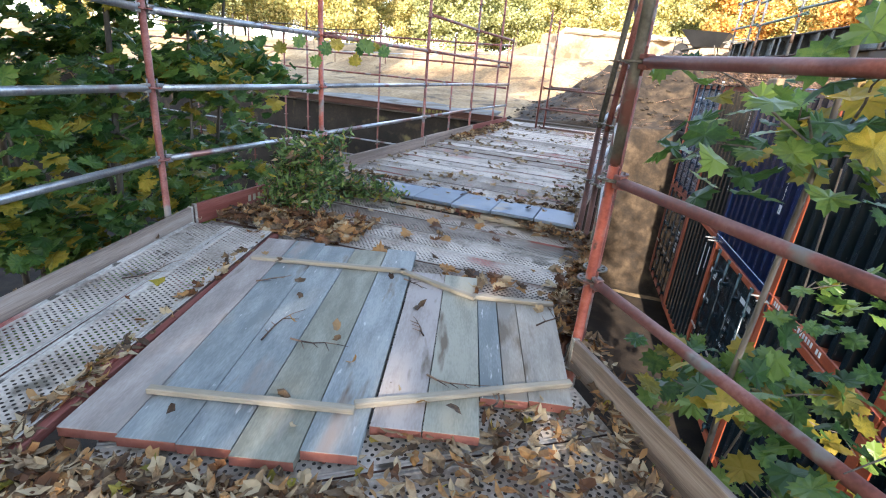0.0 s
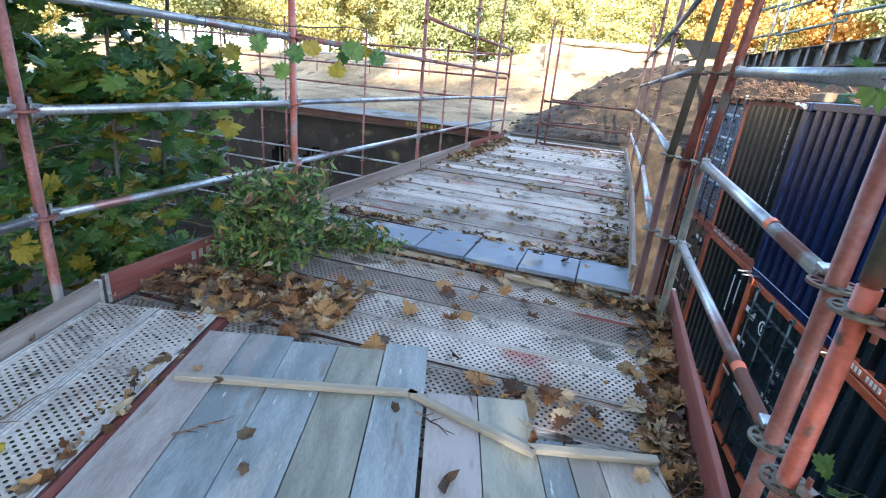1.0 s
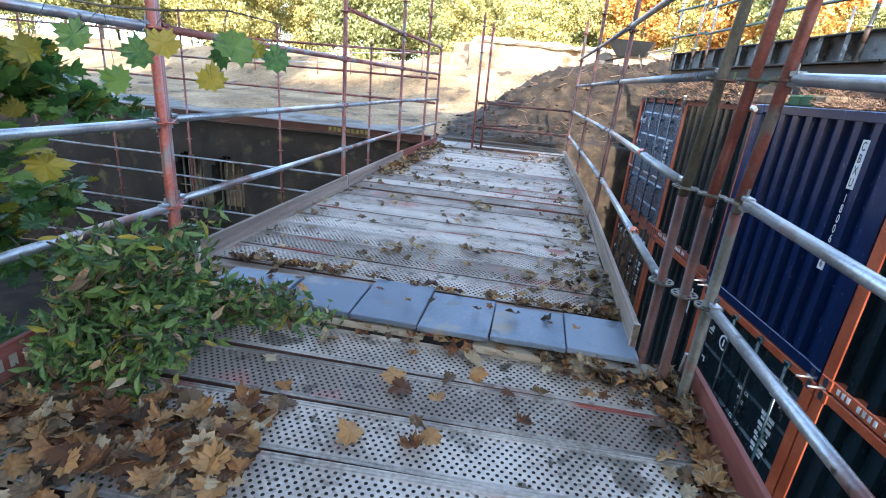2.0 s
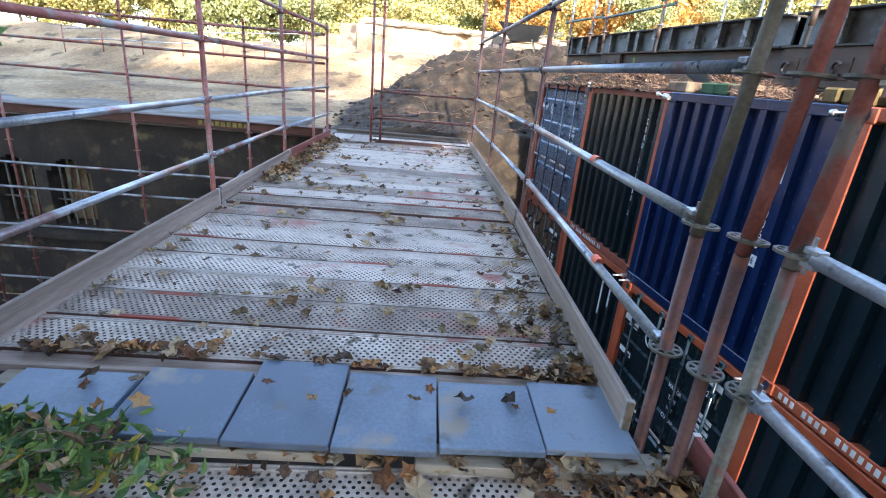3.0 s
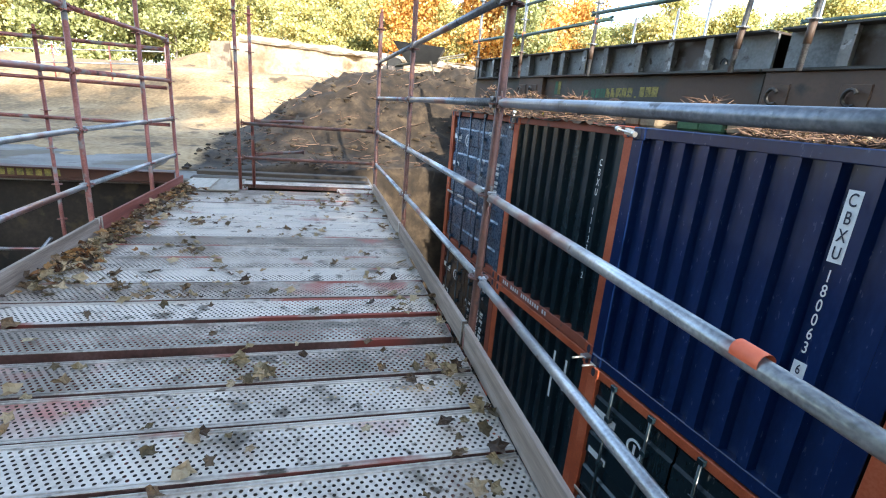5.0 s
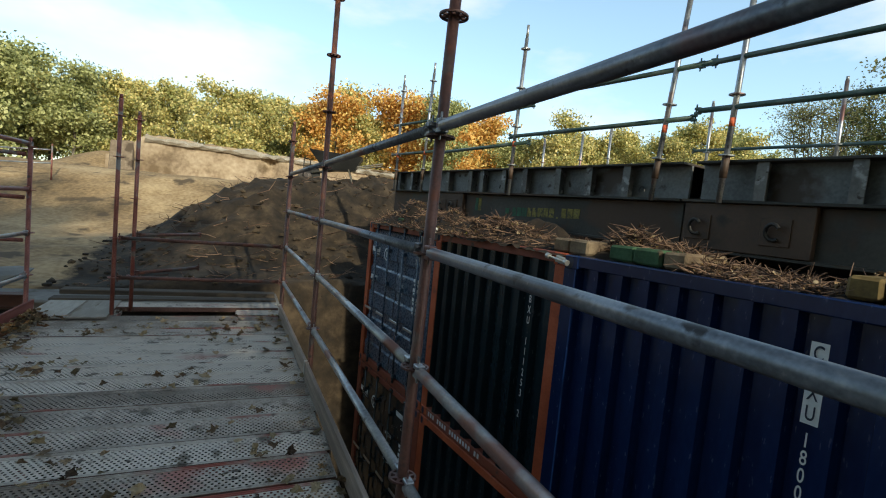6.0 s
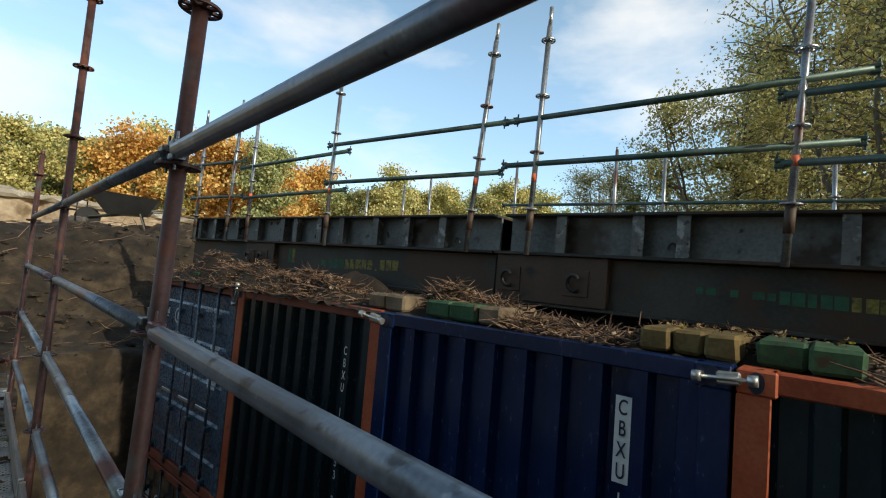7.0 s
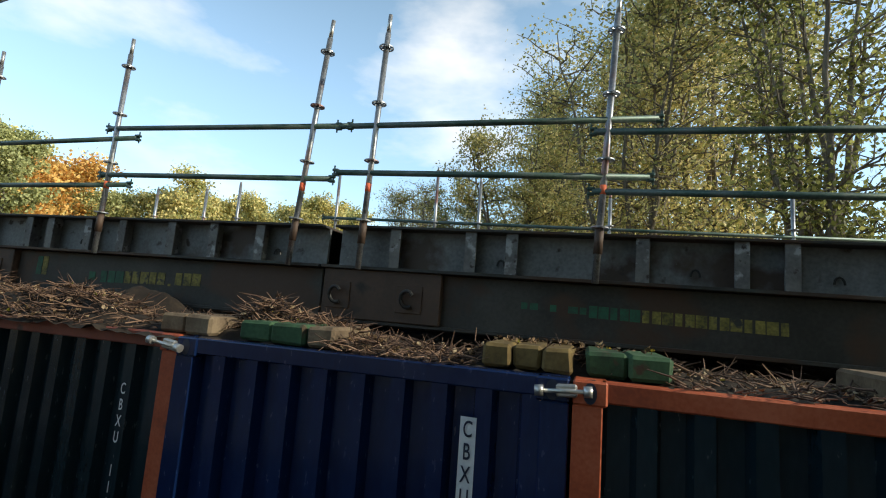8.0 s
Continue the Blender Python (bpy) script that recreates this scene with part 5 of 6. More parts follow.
def on_far_deck(rng):
    y = rng.uniform(6.65, 14.6)
    r = rng.random()
    if rng.random() < 0.62:
        cx, cy = rng.choice(LEAF_DRIFTS)
        return Vector((min(0.8, max(-2.0, rng.gauss(cx, 0.13))), max(6.68, rng.gauss(cy, 0.13)), 0.066))
    if r < 0.30:
        x = -2.03 + abs(rng.gauss(0, 0.13))
    elif r < 0.50:
        x = 0.83 - abs(rng.gauss(0, 0.15))
    else:
        x = rng.uniform(-2.0, 0.82)
    return Vector((x, y, 0.066))


def on_far_left(rng):
    return Vector((-2.03 + abs(rng.gauss(0, 0.16)), rng.uniform(10.2, 14.4), 0.067 + rng.uniform(0, 0.03)))


def on_joint(rng):
    r = rng.random()
    if r < 0.34:
        return Vector((1.05 - abs(rng.gauss(0, 0.09)), rng.uniform(4.3, 6.2), -0.03))
    if r < 0.90:
        x = rng.uniform(-2.0, -0.75)
        return Vector((x, rng.gauss(5.05, 0.16) + 0.12 * (x + 1.4), -0.03 + rng.uniform(0, 0.04)))
    if r < 0.95:
        return Vector((rng.uniform(0.1, 0.7), rng.gauss(4.75, 0.1), -0.03))
    return Vector((rng.uniform(-1.2, 1.0), rng.uniform(4.7, 6.1), -0.03))


def on_slab_edge(rng):
    r = rng.random()
    if r < 0.5:
        return Vector((rng.choice((rng.uniform(-1.9, 0.85), -1.9 + abs(rng.gauss(0, 0.5)), 0.8 - abs(rng.gauss(0, 0.3)))), 6.66 + abs(rng.gauss(0, 0.06)), 0.07))
    if r < 0.8:
        return Vector((rng.uniform(0.3, 1.05), rng.gauss(6.12, 0.09), 0.0))
    return Vector((rng.uniform(-1.7, 0.8), rng.gauss(6.15, 0.06), 0.0))


def on_slabs(rng):
    return Vector((rng.uniform(-1.7, 0.8), rng.uniform(6.2, 6.58), 0.10))


def on_entrance(rng):
    r = rng.random()
    if r < 0.42:
        return bent(2.16 + abs(rng.gauss(0, 0.16)), rng.uniform(-0.35, 1.1), -0.045 + rng.uniform(0, 0.045))
    if r < 0.60:
        return bent(rng.uniform(1.55, 2.4), rng.uniform(1.0, 2.1), -0.04 + rng.uniform(0, 0.02))
    if r < 0.72:
        return bent(rng.uniform(0.0, 2.2), -0.18 + rng.gauss(0, 0.035), -0.012)
    if r < 0.86:
        return bent(rng.uniform(-0.1, 2.6), -1.0 + abs(rng.gauss(0, 0.06)), 0.015)
    if r < 0.95:
        return bent(rng.uniform(0.6, 1.6), 2.03 + abs(rng.gauss(0, 0.05)), -0.03)
    return bent(rng.uniform(0.05, 2.0), rng.uniform(-0.9, 1.9), 0.022)


scatter_fallen("fallen_leaves", 620, 11, on_far_deck, (0.035, 0.115), kind="crumpled", mats=[FALLEN, FALLENTAN, FALLENOLIVE, FALLENOLIVE, FALLENTAN], tip=0.25)
scatter_fallen("fallen_leaves", 420, 12, on_far_left, (0.06, 0.14), kind="crumpled", mats=[FALLENORANGE, FALLENTAN, FALLENOLIVE, FALLEN], tip=0.25)
scatter_fallen("fallen_leaves", 420, 13, on_joint, (0.08, 0.15), kind="maple", mats=[FALLENORANGE] * 6 + [FALLENTAN] * 2 + [FALLEN] * 2, tip=0.3, curl=0.45)
scatter_fallen("fallen_leaves", 120, 19, on_joint, (0.05, 0.115), kind="crumpled", mats=[FALLENORANGE, FALLEN, FALLENTAN], tip=0.25)
scatter_fallen("fallen_leaves", 300, 14, on_slab_edge, (0.05, 0.125), kind="crumpled", mats=[FALLENORANGE, FALLEN, FALLEN, FALLENTAN], tip=0.25)
scatter_fallen("fallen_leaves", 14, 18, on_slabs, (0.04, 0.11), kind="crumpled", mats=[FALLEN, FALLENDARK, FALLENORANGE], tip=0.25)
scatter_fallen("fallen_leaves", 520, 15, on_entrance, (0.04, 0.09), mats=[FALLENORANGE] * 4 + [FALLENTAN] * 4 + [FALLEN] * 4 + [LEAFYELLOW])


def on_entrance_litter(rng):
    r = rng.random()
    if r < 0.62:
        return bent(2.20 + abs(rng.gauss(0, 0.17)), rng.uniform(-0.30, 1.1), -0.045 + rng.uniform(0, 0.035))
    if r < 0.80:
        return bent(rng.uniform(1.6, 2.2), rng.uniform(1.05, 2.1), -0.04 + rng.uniform(0, 0.02))
    if r < 0.9:
        return bent(rng.uniform(1.5, 2.3), -0.21 + abs(rng.gauss(0, 0.05)), -0.010)
    return bent(rng.uniform(0.9, 2.4), rng.gauss(2.12, 0.05), -0.035)


scatter_fallen("fallen_leaves", 2100, 16, on_entrance_litter, (0.05, 0.095), "thick litter of narrow tan leaves on the decks", "lance", [FALLENTAN] * 4 + [FALLENORANGE] * 2 + [FALLEN], 0.28, 0.5)


def on_roofs(rng):
    p = roof_spread(rng)[0]
    if -0.5 < p.x < 0.49 and p.y < -0.15 and rng.random() < 0.8:
        p.z = 0.128
    return CROW @ (p + Vector((0, 0, UP + TALL)))


scatter_fallen("fallen_leaves", 1500, 17, on_roofs, (0.02, 0.05), "dry brown leaves lying on the container roofs")


def stick(p, turn, length, seed):
    """A dead forked stick lying flat."""
    rng = random.Random(seed)
    bm = bmesh.new()
    pts = [Vector((0, 0, 0))]
    a = 0.0
    for k in range(5):
        a += rng.uniform(-0.45, 0.45)
        pts.append(pts[-1] + Vector((math.cos(a), math.sin(a), rng.uniform(-0.02, 0.03))) * length / 5)
    for k in range(5):
        tube(bm, pts[k], pts[k + 1], 0.0052 - 0.0008 * k, 6, 0.0044 - 0.0008 * k, caps=False)
    for k in (1, 2, 3):
        d = Vector((math.cos(a + rng.choice((-1, 1)) * 0.9), math.sin(a + rng.choice((-1, 1)) * 0.9), 0.12)) * length * rng.uniform(0.15, 0.35)
        tube(bm, pts[k], pts[k] + d, 0.003, 5, 0.0012, caps=False)
    ob = part("stick", bm, TWIG)
    ob.matrix_world = Matrix.Translation(p) @ Matrix.Rotation(radians(turn), 4, "Z")
    return tagged(ob, "thin dead forked stick lying on the planks", "stick", "sticks")


for v, w, turn, length in ((0.98, 1.82, 70, 0.40), (1.42, 0.42, 100, 0.36), (1.38, 0.55, 20, 0.30), (0.80, 0.12, 60, 0.22), (1.55, 1.25, -20, 0.30), (1.22, 1.20, 130, 0.20), (0.95, -0.62, 40, 0.42), (1.72, 1.55, 80, 0.16), (0.55, 1.0, 10, 0.2)):
    stick(bent(v, w, 0.030), turn, length, int(v * 100))

cord = bmesh.new()
pts = [Vector((0.80, 6.22, 0.10)), Vector((0.86, 6.10, 0.045)), Vector((0.93, 6.02, 0.02)), Vector((1.0, 5.95, 0.03)), Vector((1.06, 5.86, 0.07)), Vector((1.09, 5.80, 0.02))]
for a, b in zip(pts, pts[1:]):
    tube(cord, a, b, 0.003, 6)
tagged(part("cord", cord, CONCRETE), "pale cord tied round the foot of the posts", "cord")

# ---- near plants ----


def branch(bm, p, q, r0, r1, sag=0.0, seg=6, steps=5, wob=0.04, rng=random):
    p, q = Vector(p), Vector(q)
    pts = []
    for i in range(steps + 1):
        t = i / steps
        w = p.lerp(q, t)
        w += Vector((rng.uniform(-wob, wob), rng.uniform(-wob, wob), rng.uniform(-wob, wob) + sag * 4 * t * (1 - t))) if 0 < i < steps else Vector()
        pts.append(w)
    for i in range(steps):
        a, b = r0 + (r1 - r0) * i / steps, r0 + (r1 - r0) * (i + 1) / steps
        tube(bm, pts[i], pts[i + 1], a, seg, b, caps=False)
    return pts


def maple(name, base, stems, leaf_count, seed, size, label, single=120, yellow=0.22):
    """Young maple: thin stems and twigs, lobed leaves hanging from them."""
    rng = random.Random(seed)
    ob = empty(name, Matrix.Translation(base))
    base = Vector(base)
    tips = []
    for (p, q, r0, r1, nb, spread) in stems:
        bm = bmesh.new()
        pts = branch(bm, Vector(p) - base, Vector(q) - base, r0, r1, rng=rng, steps=7, wob=0.05)
        for k in range(nb):
            i = rng.choice((3, 4, 4, 5, 5, 6, 6, 7))
            a = rng.uniform(0, math.tau)
            d = Vector((math.cos(a), math.sin(a), rng.uniform(-0.45, 0.5))) * rng.uniform(0.35, 1.0) * spread
            sub = branch(bm, pts[i], pts[i] + d, r1 * 0.9, 0.002, sag=0.03, seg=5, steps=4, rng=rng)
            tips += sub[1:]
        part("stem", bm, BARK, ob)
    spots = []
    for k in range(leaf_count):
        t = rng.choice(tips)
        off = Vector((rng.gauss(0, 0.10), rng.gauss(0, 0.10), rng.gauss(-0.04, 0.08)))
        nrm = Vector((rng.gauss(0, 0.55), rng.gauss(0, 0.55) - 0.35, 1.0))
        spots.append((t + off, nrm, size * rng.uniform(0.65, 1.25)))
    # leaves of their own on shared meshes
    shapes = []
    for k in range(10):
        shapes.append(leaves_mesh("leaf", [(Vector(), Vector((0, 0, 1)), 1.0)], "maple", [LEAFYELLOW if k >= 8 else LEAFGREEN], rng, 0.22))
    for p, nrm, s in spots[:single]:
        lf = part("leaf", shapes[rng.randrange(8) if rng.random() > yellow else 8 + rng.randrange(2)], None, ob)
        q = nrm.to_track_quat("Z", "Y").to_matrix().to_4x4()
        lf.matrix_local = Matrix.Translation(p) @ q @ Matrix.Rotation(rng.uniform(0, math.tau), 4, "Z") @ Matrix.Diagonal((s, s, s, 1))
    if len(spots) > single:
        mats = [LEAFGREEN] * 8 + [LEAFYELLOW] * max(1, round(8 * yellow))
        rest = part("leaves", leaves_mesh("leaves", spots[single:], "maple", mats, rng, 0.22), None, ob)
        rest["kind"] = "stuff"
    return tagged(ob, label, "tree")


maple("maple_sapling", (1.86, 4.25, -4.3), [((1.86, 4.25, -4.3), (1.84, 4.15, 3.3), 0.022, 0.008, 26, 0.75), ((2.3, 3.5, -4.3), (2.35, 3.3, 2.6), 0.018, 0.007, 16, 0.7), ((2.2, 4.9, -4.3), (2.3, 5.2, 1.0), 0.014, 0.005, 10, 0.6)],
      700, 21, 0.155, "green and yellow young maple growing beside the containers", 260, 0.25)
maple("maple_tree", (-3.3, 4.6, -4.3), [((-3.3, 4.6, -4.3), (-3.0, 4.9, 4.2), 0.045, 0.012, 40, 1.1), ((-3.9, 6.2, -4.3), (-3.2, 6.4, 3.6), 0.035, 0.010, 26, 1.0), ((-2.9, 3.2, -4.3), (-2.75, 3.3, 3.8), 0.03, 0.010, 40, 0.8), ((-3.6, 2.6, -4.3), (-3.3, 2.9, 3.8), 0.03, 0.010, 36, 1.0), ((-3.2, 4.0, -4.3), (-3.1, 4.0, 3.0), 0.03, 0.010, 36, 0.75), ((-4.8, 4.4, -4.3), (-4.6, 5.0, 4.6), 0.05, 0.012, 40, 1.4), ((-2.9, 5.3, -4.3), (-2.78, 5.4, 3.2), 0.024, 0.008, 44, 0.75)],
      11200, 22, 0.165, "green and yellow maple tree leaning over the scaffold rail", 290, 0.2)


def overhanging_twig():
    """A maple twig reaching over the walkway, its leaves hanging."""
    ob = empty("maple_twig", Matrix.Translation((-2.75, 5.15, 1.50)))
    base = Vector((-2.75, 5.15, 1.50))
    rng = random.Random(61)
    bm = bmesh.new()
    pts = branch(bm, Vector(), Vector((-0.90, 5.66, 1.55)) - base, 0.009, 0.0025, sag=0.04, steps=9, wob=0.02, rng=rng)
    part("stem", bm, BARK, ob)
    shapes = [leaves_mesh("leaf", [(Vector(), Vector((0, 0, 1)), 1.0)], "maple", [LEAFYELLOW if k > 1 else LEAFGREEN], rng, 0.25) for k in range(4)]
    for x, y, z, s, k in ((-0.93, 5.66, 1.42, 0.14, 0), (-0.99, 5.62, 1.45, 0.09, 2), (-1.04, 5.56, 1.45, 0.17, 1), (-1.09, 5.55, 1.42, 0.12, 0), (-1.12, 5.52, 1.33, 0.13, 3), (-1.24, 5.44, 1.44, 0.13, 2), (-1.36, 5.45, 1.40, 0.14, 0), (-1.42, 5.40, 1.30, 0.12, 1), (-1.60, 5.42, 1.44, 0.14, 0), (-1.75, 5.36, 1.38, 0.13, 2), (-1.95, 5.36, 1.42, 0.15, 1), (-2.2, 5.3, 1.36, 0.15, 0)):
        lf = part("leaf", shapes[k], None, ob)
        facing = Vector((0.35 + rng.gauss(0, 0.3), -0.8, 0.55 + rng.gauss(0, 0.25))).to_track_quat("Z", "Y").to_matrix().to_4x4()
        lf.matrix_local = Matrix.Translation(Vector((x, y, z)) - base) @ facing @ Matrix.Rotation(math.pi + rng.gauss(0, 0.5), 4, "Z") @ Matrix.Diagonal((s, s, s, 1))
        near = min(pts, key=lambda p: (p + base - Vector((x, y, z))).length)
        bm = bmesh.new()
        tube(bm, near, Vector((x, y, z)) - base, 0.0016, 5, 0.001, caps=False)
        part("leaf_stalk", bm, BARK, ob)
    return tagged(ob, "overhanging maple twig with green and yellow leaves", "twig")


overhanging_twig()
maple("maple_thicket", (-6.0, 5.5, -4.3), [((-6.0, 3.5, -4.3), (-5.8, 4.0, 4.5), 0.05, 0.014, 40, 1.6), ((-6.6, 7.0, -4.3), (-6.0, 6.6, 3.4), 0.05, 0.014, 34, 1.4), ((-7.6, 5.0, -4.3), (-7.4, 5.2, 5.5), 0.06, 0.014, 40, 1.8), ((-4.2, 2.2, -4.3), (-4.0, 2.6, 4.5), 0.04, 0.012, 30, 1.4)],
      9500, 24, 0.20, "dense green maple thicket rising out of the pit", 0, 0.16)


def bush(name, base, seed, count, label, reach):
    rng = random.Random(seed)
    ob = empty(name, Matrix.Translation(base))
    bm = bmesh.new()
    spots = []
    for k in range(count):
        tgt = reach(rng)
        pts = branch(bm, Vector((rng.gauss(0, 0.05), rng.gauss(0, 0.08), 0)), tgt, 0.006, 0.0015, sag=rng.uniform(0.02, 0.16), seg=5, steps=7, wob=0.02, rng=rng)
        for i, p in enumerate(pts[2:]):
            for _ in range(7):
                spots.append((p + Vector((rng.gauss(0, 0.055), rng.gauss(0, 0.055), rng.gauss(-0.015, 0.03))), Vector((rng.gauss(0, 0.7), rng.gauss(0, 0.7) - 0.4, 0.7)), rng.uniform(0.045, 0.095)))
    part("stem", bm, BARK, ob)
    lv = part("leaves", leaves_mesh("leaves", spots, "slim", [SHRUBGREEN] * 14 + [LEAFYELLOW, FALLEN, FALLENTAN], rng, 0.35), None, ob)
    lv["kind"] = "stuff"
    return tagged(ob, label, "bush")


bush("bush", (-1.92, 5.60, -0.04), 31, 62, "leafy green bush growing over the toe board onto the deck", lambda g: Vector((g.uniform(-0.05, 0.62), g.gauss(-0.05, 0.14), g.uniform(0.05, 0.74))))
bush("bush", (-1.60, 6.00, -0.02), 32, 26, "low green leafy shoots spreading over the slabs", lambda g: Vector((g.uniform(-0.2, 0.80), g.gauss(0.04, 0.12), g.uniform(0.03, 0.24))))
bush("bush", (-1.85, 5.35, -0.04), 33, 30, "leafy green bush trailing over the deck's edge", lambda g: Vector((g.uniform(0.0, 0.62), g.gauss(0.08, 0.14), g.uniform(0.02, 0.36))))

# ---- the pit's end wall, slab and far scaffold ----


def arch_wall():
    """Old masonry wall with two arched openings, real depth."""
    ob = empty("wall_pit_end", Matrix.Translation((0, BEYOND, 0)))
    wins = [(-9.50, -8.62), (-8.36, -7.42)]
    z0, zs, zt, depth = -2.5, -1.32, -0.96, 0.55
    edges = sorted(wins)
    x = -24.0
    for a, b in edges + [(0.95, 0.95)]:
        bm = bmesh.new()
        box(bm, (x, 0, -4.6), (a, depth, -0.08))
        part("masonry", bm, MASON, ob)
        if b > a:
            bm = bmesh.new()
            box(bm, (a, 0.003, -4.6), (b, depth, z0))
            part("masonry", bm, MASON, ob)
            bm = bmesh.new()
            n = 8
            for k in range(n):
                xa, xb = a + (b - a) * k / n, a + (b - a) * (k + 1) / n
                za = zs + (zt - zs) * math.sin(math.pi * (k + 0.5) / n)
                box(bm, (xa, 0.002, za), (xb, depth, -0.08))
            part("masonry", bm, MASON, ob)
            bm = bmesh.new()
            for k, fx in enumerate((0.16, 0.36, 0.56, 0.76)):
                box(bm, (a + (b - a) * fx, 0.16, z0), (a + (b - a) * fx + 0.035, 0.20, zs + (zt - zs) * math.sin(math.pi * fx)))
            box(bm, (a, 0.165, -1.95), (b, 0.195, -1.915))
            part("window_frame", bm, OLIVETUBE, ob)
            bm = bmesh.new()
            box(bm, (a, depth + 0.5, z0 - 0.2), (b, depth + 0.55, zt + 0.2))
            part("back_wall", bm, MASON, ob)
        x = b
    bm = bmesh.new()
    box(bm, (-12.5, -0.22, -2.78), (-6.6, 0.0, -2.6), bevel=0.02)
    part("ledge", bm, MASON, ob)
    tagged(ob, "old brick fort wall, pit shade in its colour, with arched barred windows", "wall", kind="structure")


arch_wall()
bm = bmesh.new()
box(bm, (-24, BEYOND - 0.04, -0.08), (-3.0, 20.2, 0.10), bevel=0.01)
box(bm, (-3.0, BEYOND - 0.04, -0.08), (0.9, 16.3, 0.02), bevel=0.01)
tagged(part("concrete_slab", bm, CONCRETE), "pale concrete slab capping the pit's end wall", "slab", kind="structure")
waler = empty("steel_beam", Matrix.Translation((0, BEYOND - 0.16, -0.02)))
for nm, lo, hi in (("web", (-24, -0.01, 0.02), (-2.3, 0.01, 0.17)), ("top_flange", (-24, -0.09, 0.17), (-2.3, 0.1, 0.185)), ("bottom_flange", (-24, -0.09, 0.005), (-2.3, 0.1, 0.02))):
    bm = bmesh.new()
    box(bm, lo, hi)
    part(nm, bm, STEELRED, waler)
for k in range(9):
    bar(waler, YELLOWPAINT, -4.86 + 0.118 * k, -0.013, 0.095, 0.085, 0.10)
tagged(waler, "rust-red steel beam along the pit's end wall", "steel beam")

for k, x in enumerate((-12.6, -10.4, -9.0, -8.25, -5.75, -3.6)):
    scaffold_post(x, 14.35 + 0.1 * (k % 2), -4.3, 2.45 - 0.2 * (k % 3), REDTUBE, "thin red scaffold post standing in the pit", RINGS, group="pit scaffold posts")
for z in (1.95, 1.45, 0.95, -0.9, -1.4, -2.2, -2.7, -3.4):
    for a, b in ((-15.2, -12.6), (-12.6, -10.4), (-10.4, -8.25), (-8.25, -5.75), (-5.75, -3.6), (-3.6, -2.1)):
        scaffold_rail((a, 14.42, z), (b, 14.42, z), GALV if z < 0.7 else REDTUBE, "thin steel scaffold rail over the pit", "pit scaffold rails", heads=False)
scaffold_rail((-4.9, 14.4, -2.2), (-3.7, 14.3, -0.7), GALV, "diagonal steel scaffold brace in the pit", "braces", heads=False)
for k in range(7):
    scaffold_post(-17 + 1.9 * k, 29 - 0.25 * k, ground_height(-17 + 1.9 * k, 29 - 0.25 * k) - 0.1, ground_height(-17 + 1.9 * k, 29 - 0.25 * k) + 1.15, REDTUBE, "distant scaffold fence post on the bank", (), group="bank fence posts")
    if k:
        for dz in (0.55, 1.0):
            p, q = [Vector((-17 + 1.9 * j, 29 - 0.25 * j, ground_height(-17 + 1.9 * j, 29 - 0.25 * j) + dz)) for j in (k - 1, k)]
            scaffold_rail(p, q, GALV, "distant scaffold fence rail on the bank", "bank fence rails", heads=False)
bm = bmesh.new()
box(bm, (-0.45, -0.35, 0), (0.45, 0.35, 3.25), bevel=0.03)
for v in bm.verts:
    v.co += Vector((noise.noise(v.co * 1.7) * 0.22, noise.noise(v.co + Vector((5, 0, 0))) * 0.15, noise.noise(v.co * 2) * 0.25))
pier = part("concrete_pier", bm, PIERCLAY)
pier.location = (-4.65, 33.0, 0.4)
tagged(pier, "weathered concrete pier standing in the sand", "pier")

# ---- dumper and skip on the heap ----


def dumper(x, y, turn):
    z = ground_height(x, y)
    ob = empty("mini_dumper", pose(x, y, z, 0, 0, turn))
    bm = bmesh.new()
    box(bm, (-0.9, -0.5, 0.45), (0.35, 0.5, 0.95), bevel=0.08)
    box(bm, (-0.9, -0.4, 0.9), (-0.2, 0.4, 1.2), bevel=0.08)
    part("body", bm, MACHINEGREY, ob)
    bm = bmesh.new()
    for s in (-1, 1):
        tube(bm, (-0.55, s * 0.45, 0.9), (-0.55, s * 0.45, 2.0), 0.03, 8)
    tube(bm, (-0.55, -0.45, 2.0), (-0.55, 0.45, 2.0), 0.03, 8)
    part("roll_bar", bm, DARKSTEEL, ob)
    for wx in (-0.65, 0.65):
        for s in (-1, 1):
            bm = bmesh.new()
            tube(bm, (wx, s * 0.45, 0.38), (wx, s * 0.72, 0.38), 0.38, 20)
            w = part("wheel", bm, DARKSTEEL, ob)
            bm = bmesh.new()
            tube(bm, (wx, s * 0.715, 0.38), (wx, s * 0.735, 0.38), 0.18, 14)
            part("rim", bm, GALV, w)
    return tagged(ob, "small grey site dumper parked on the earth heap", "dumper")


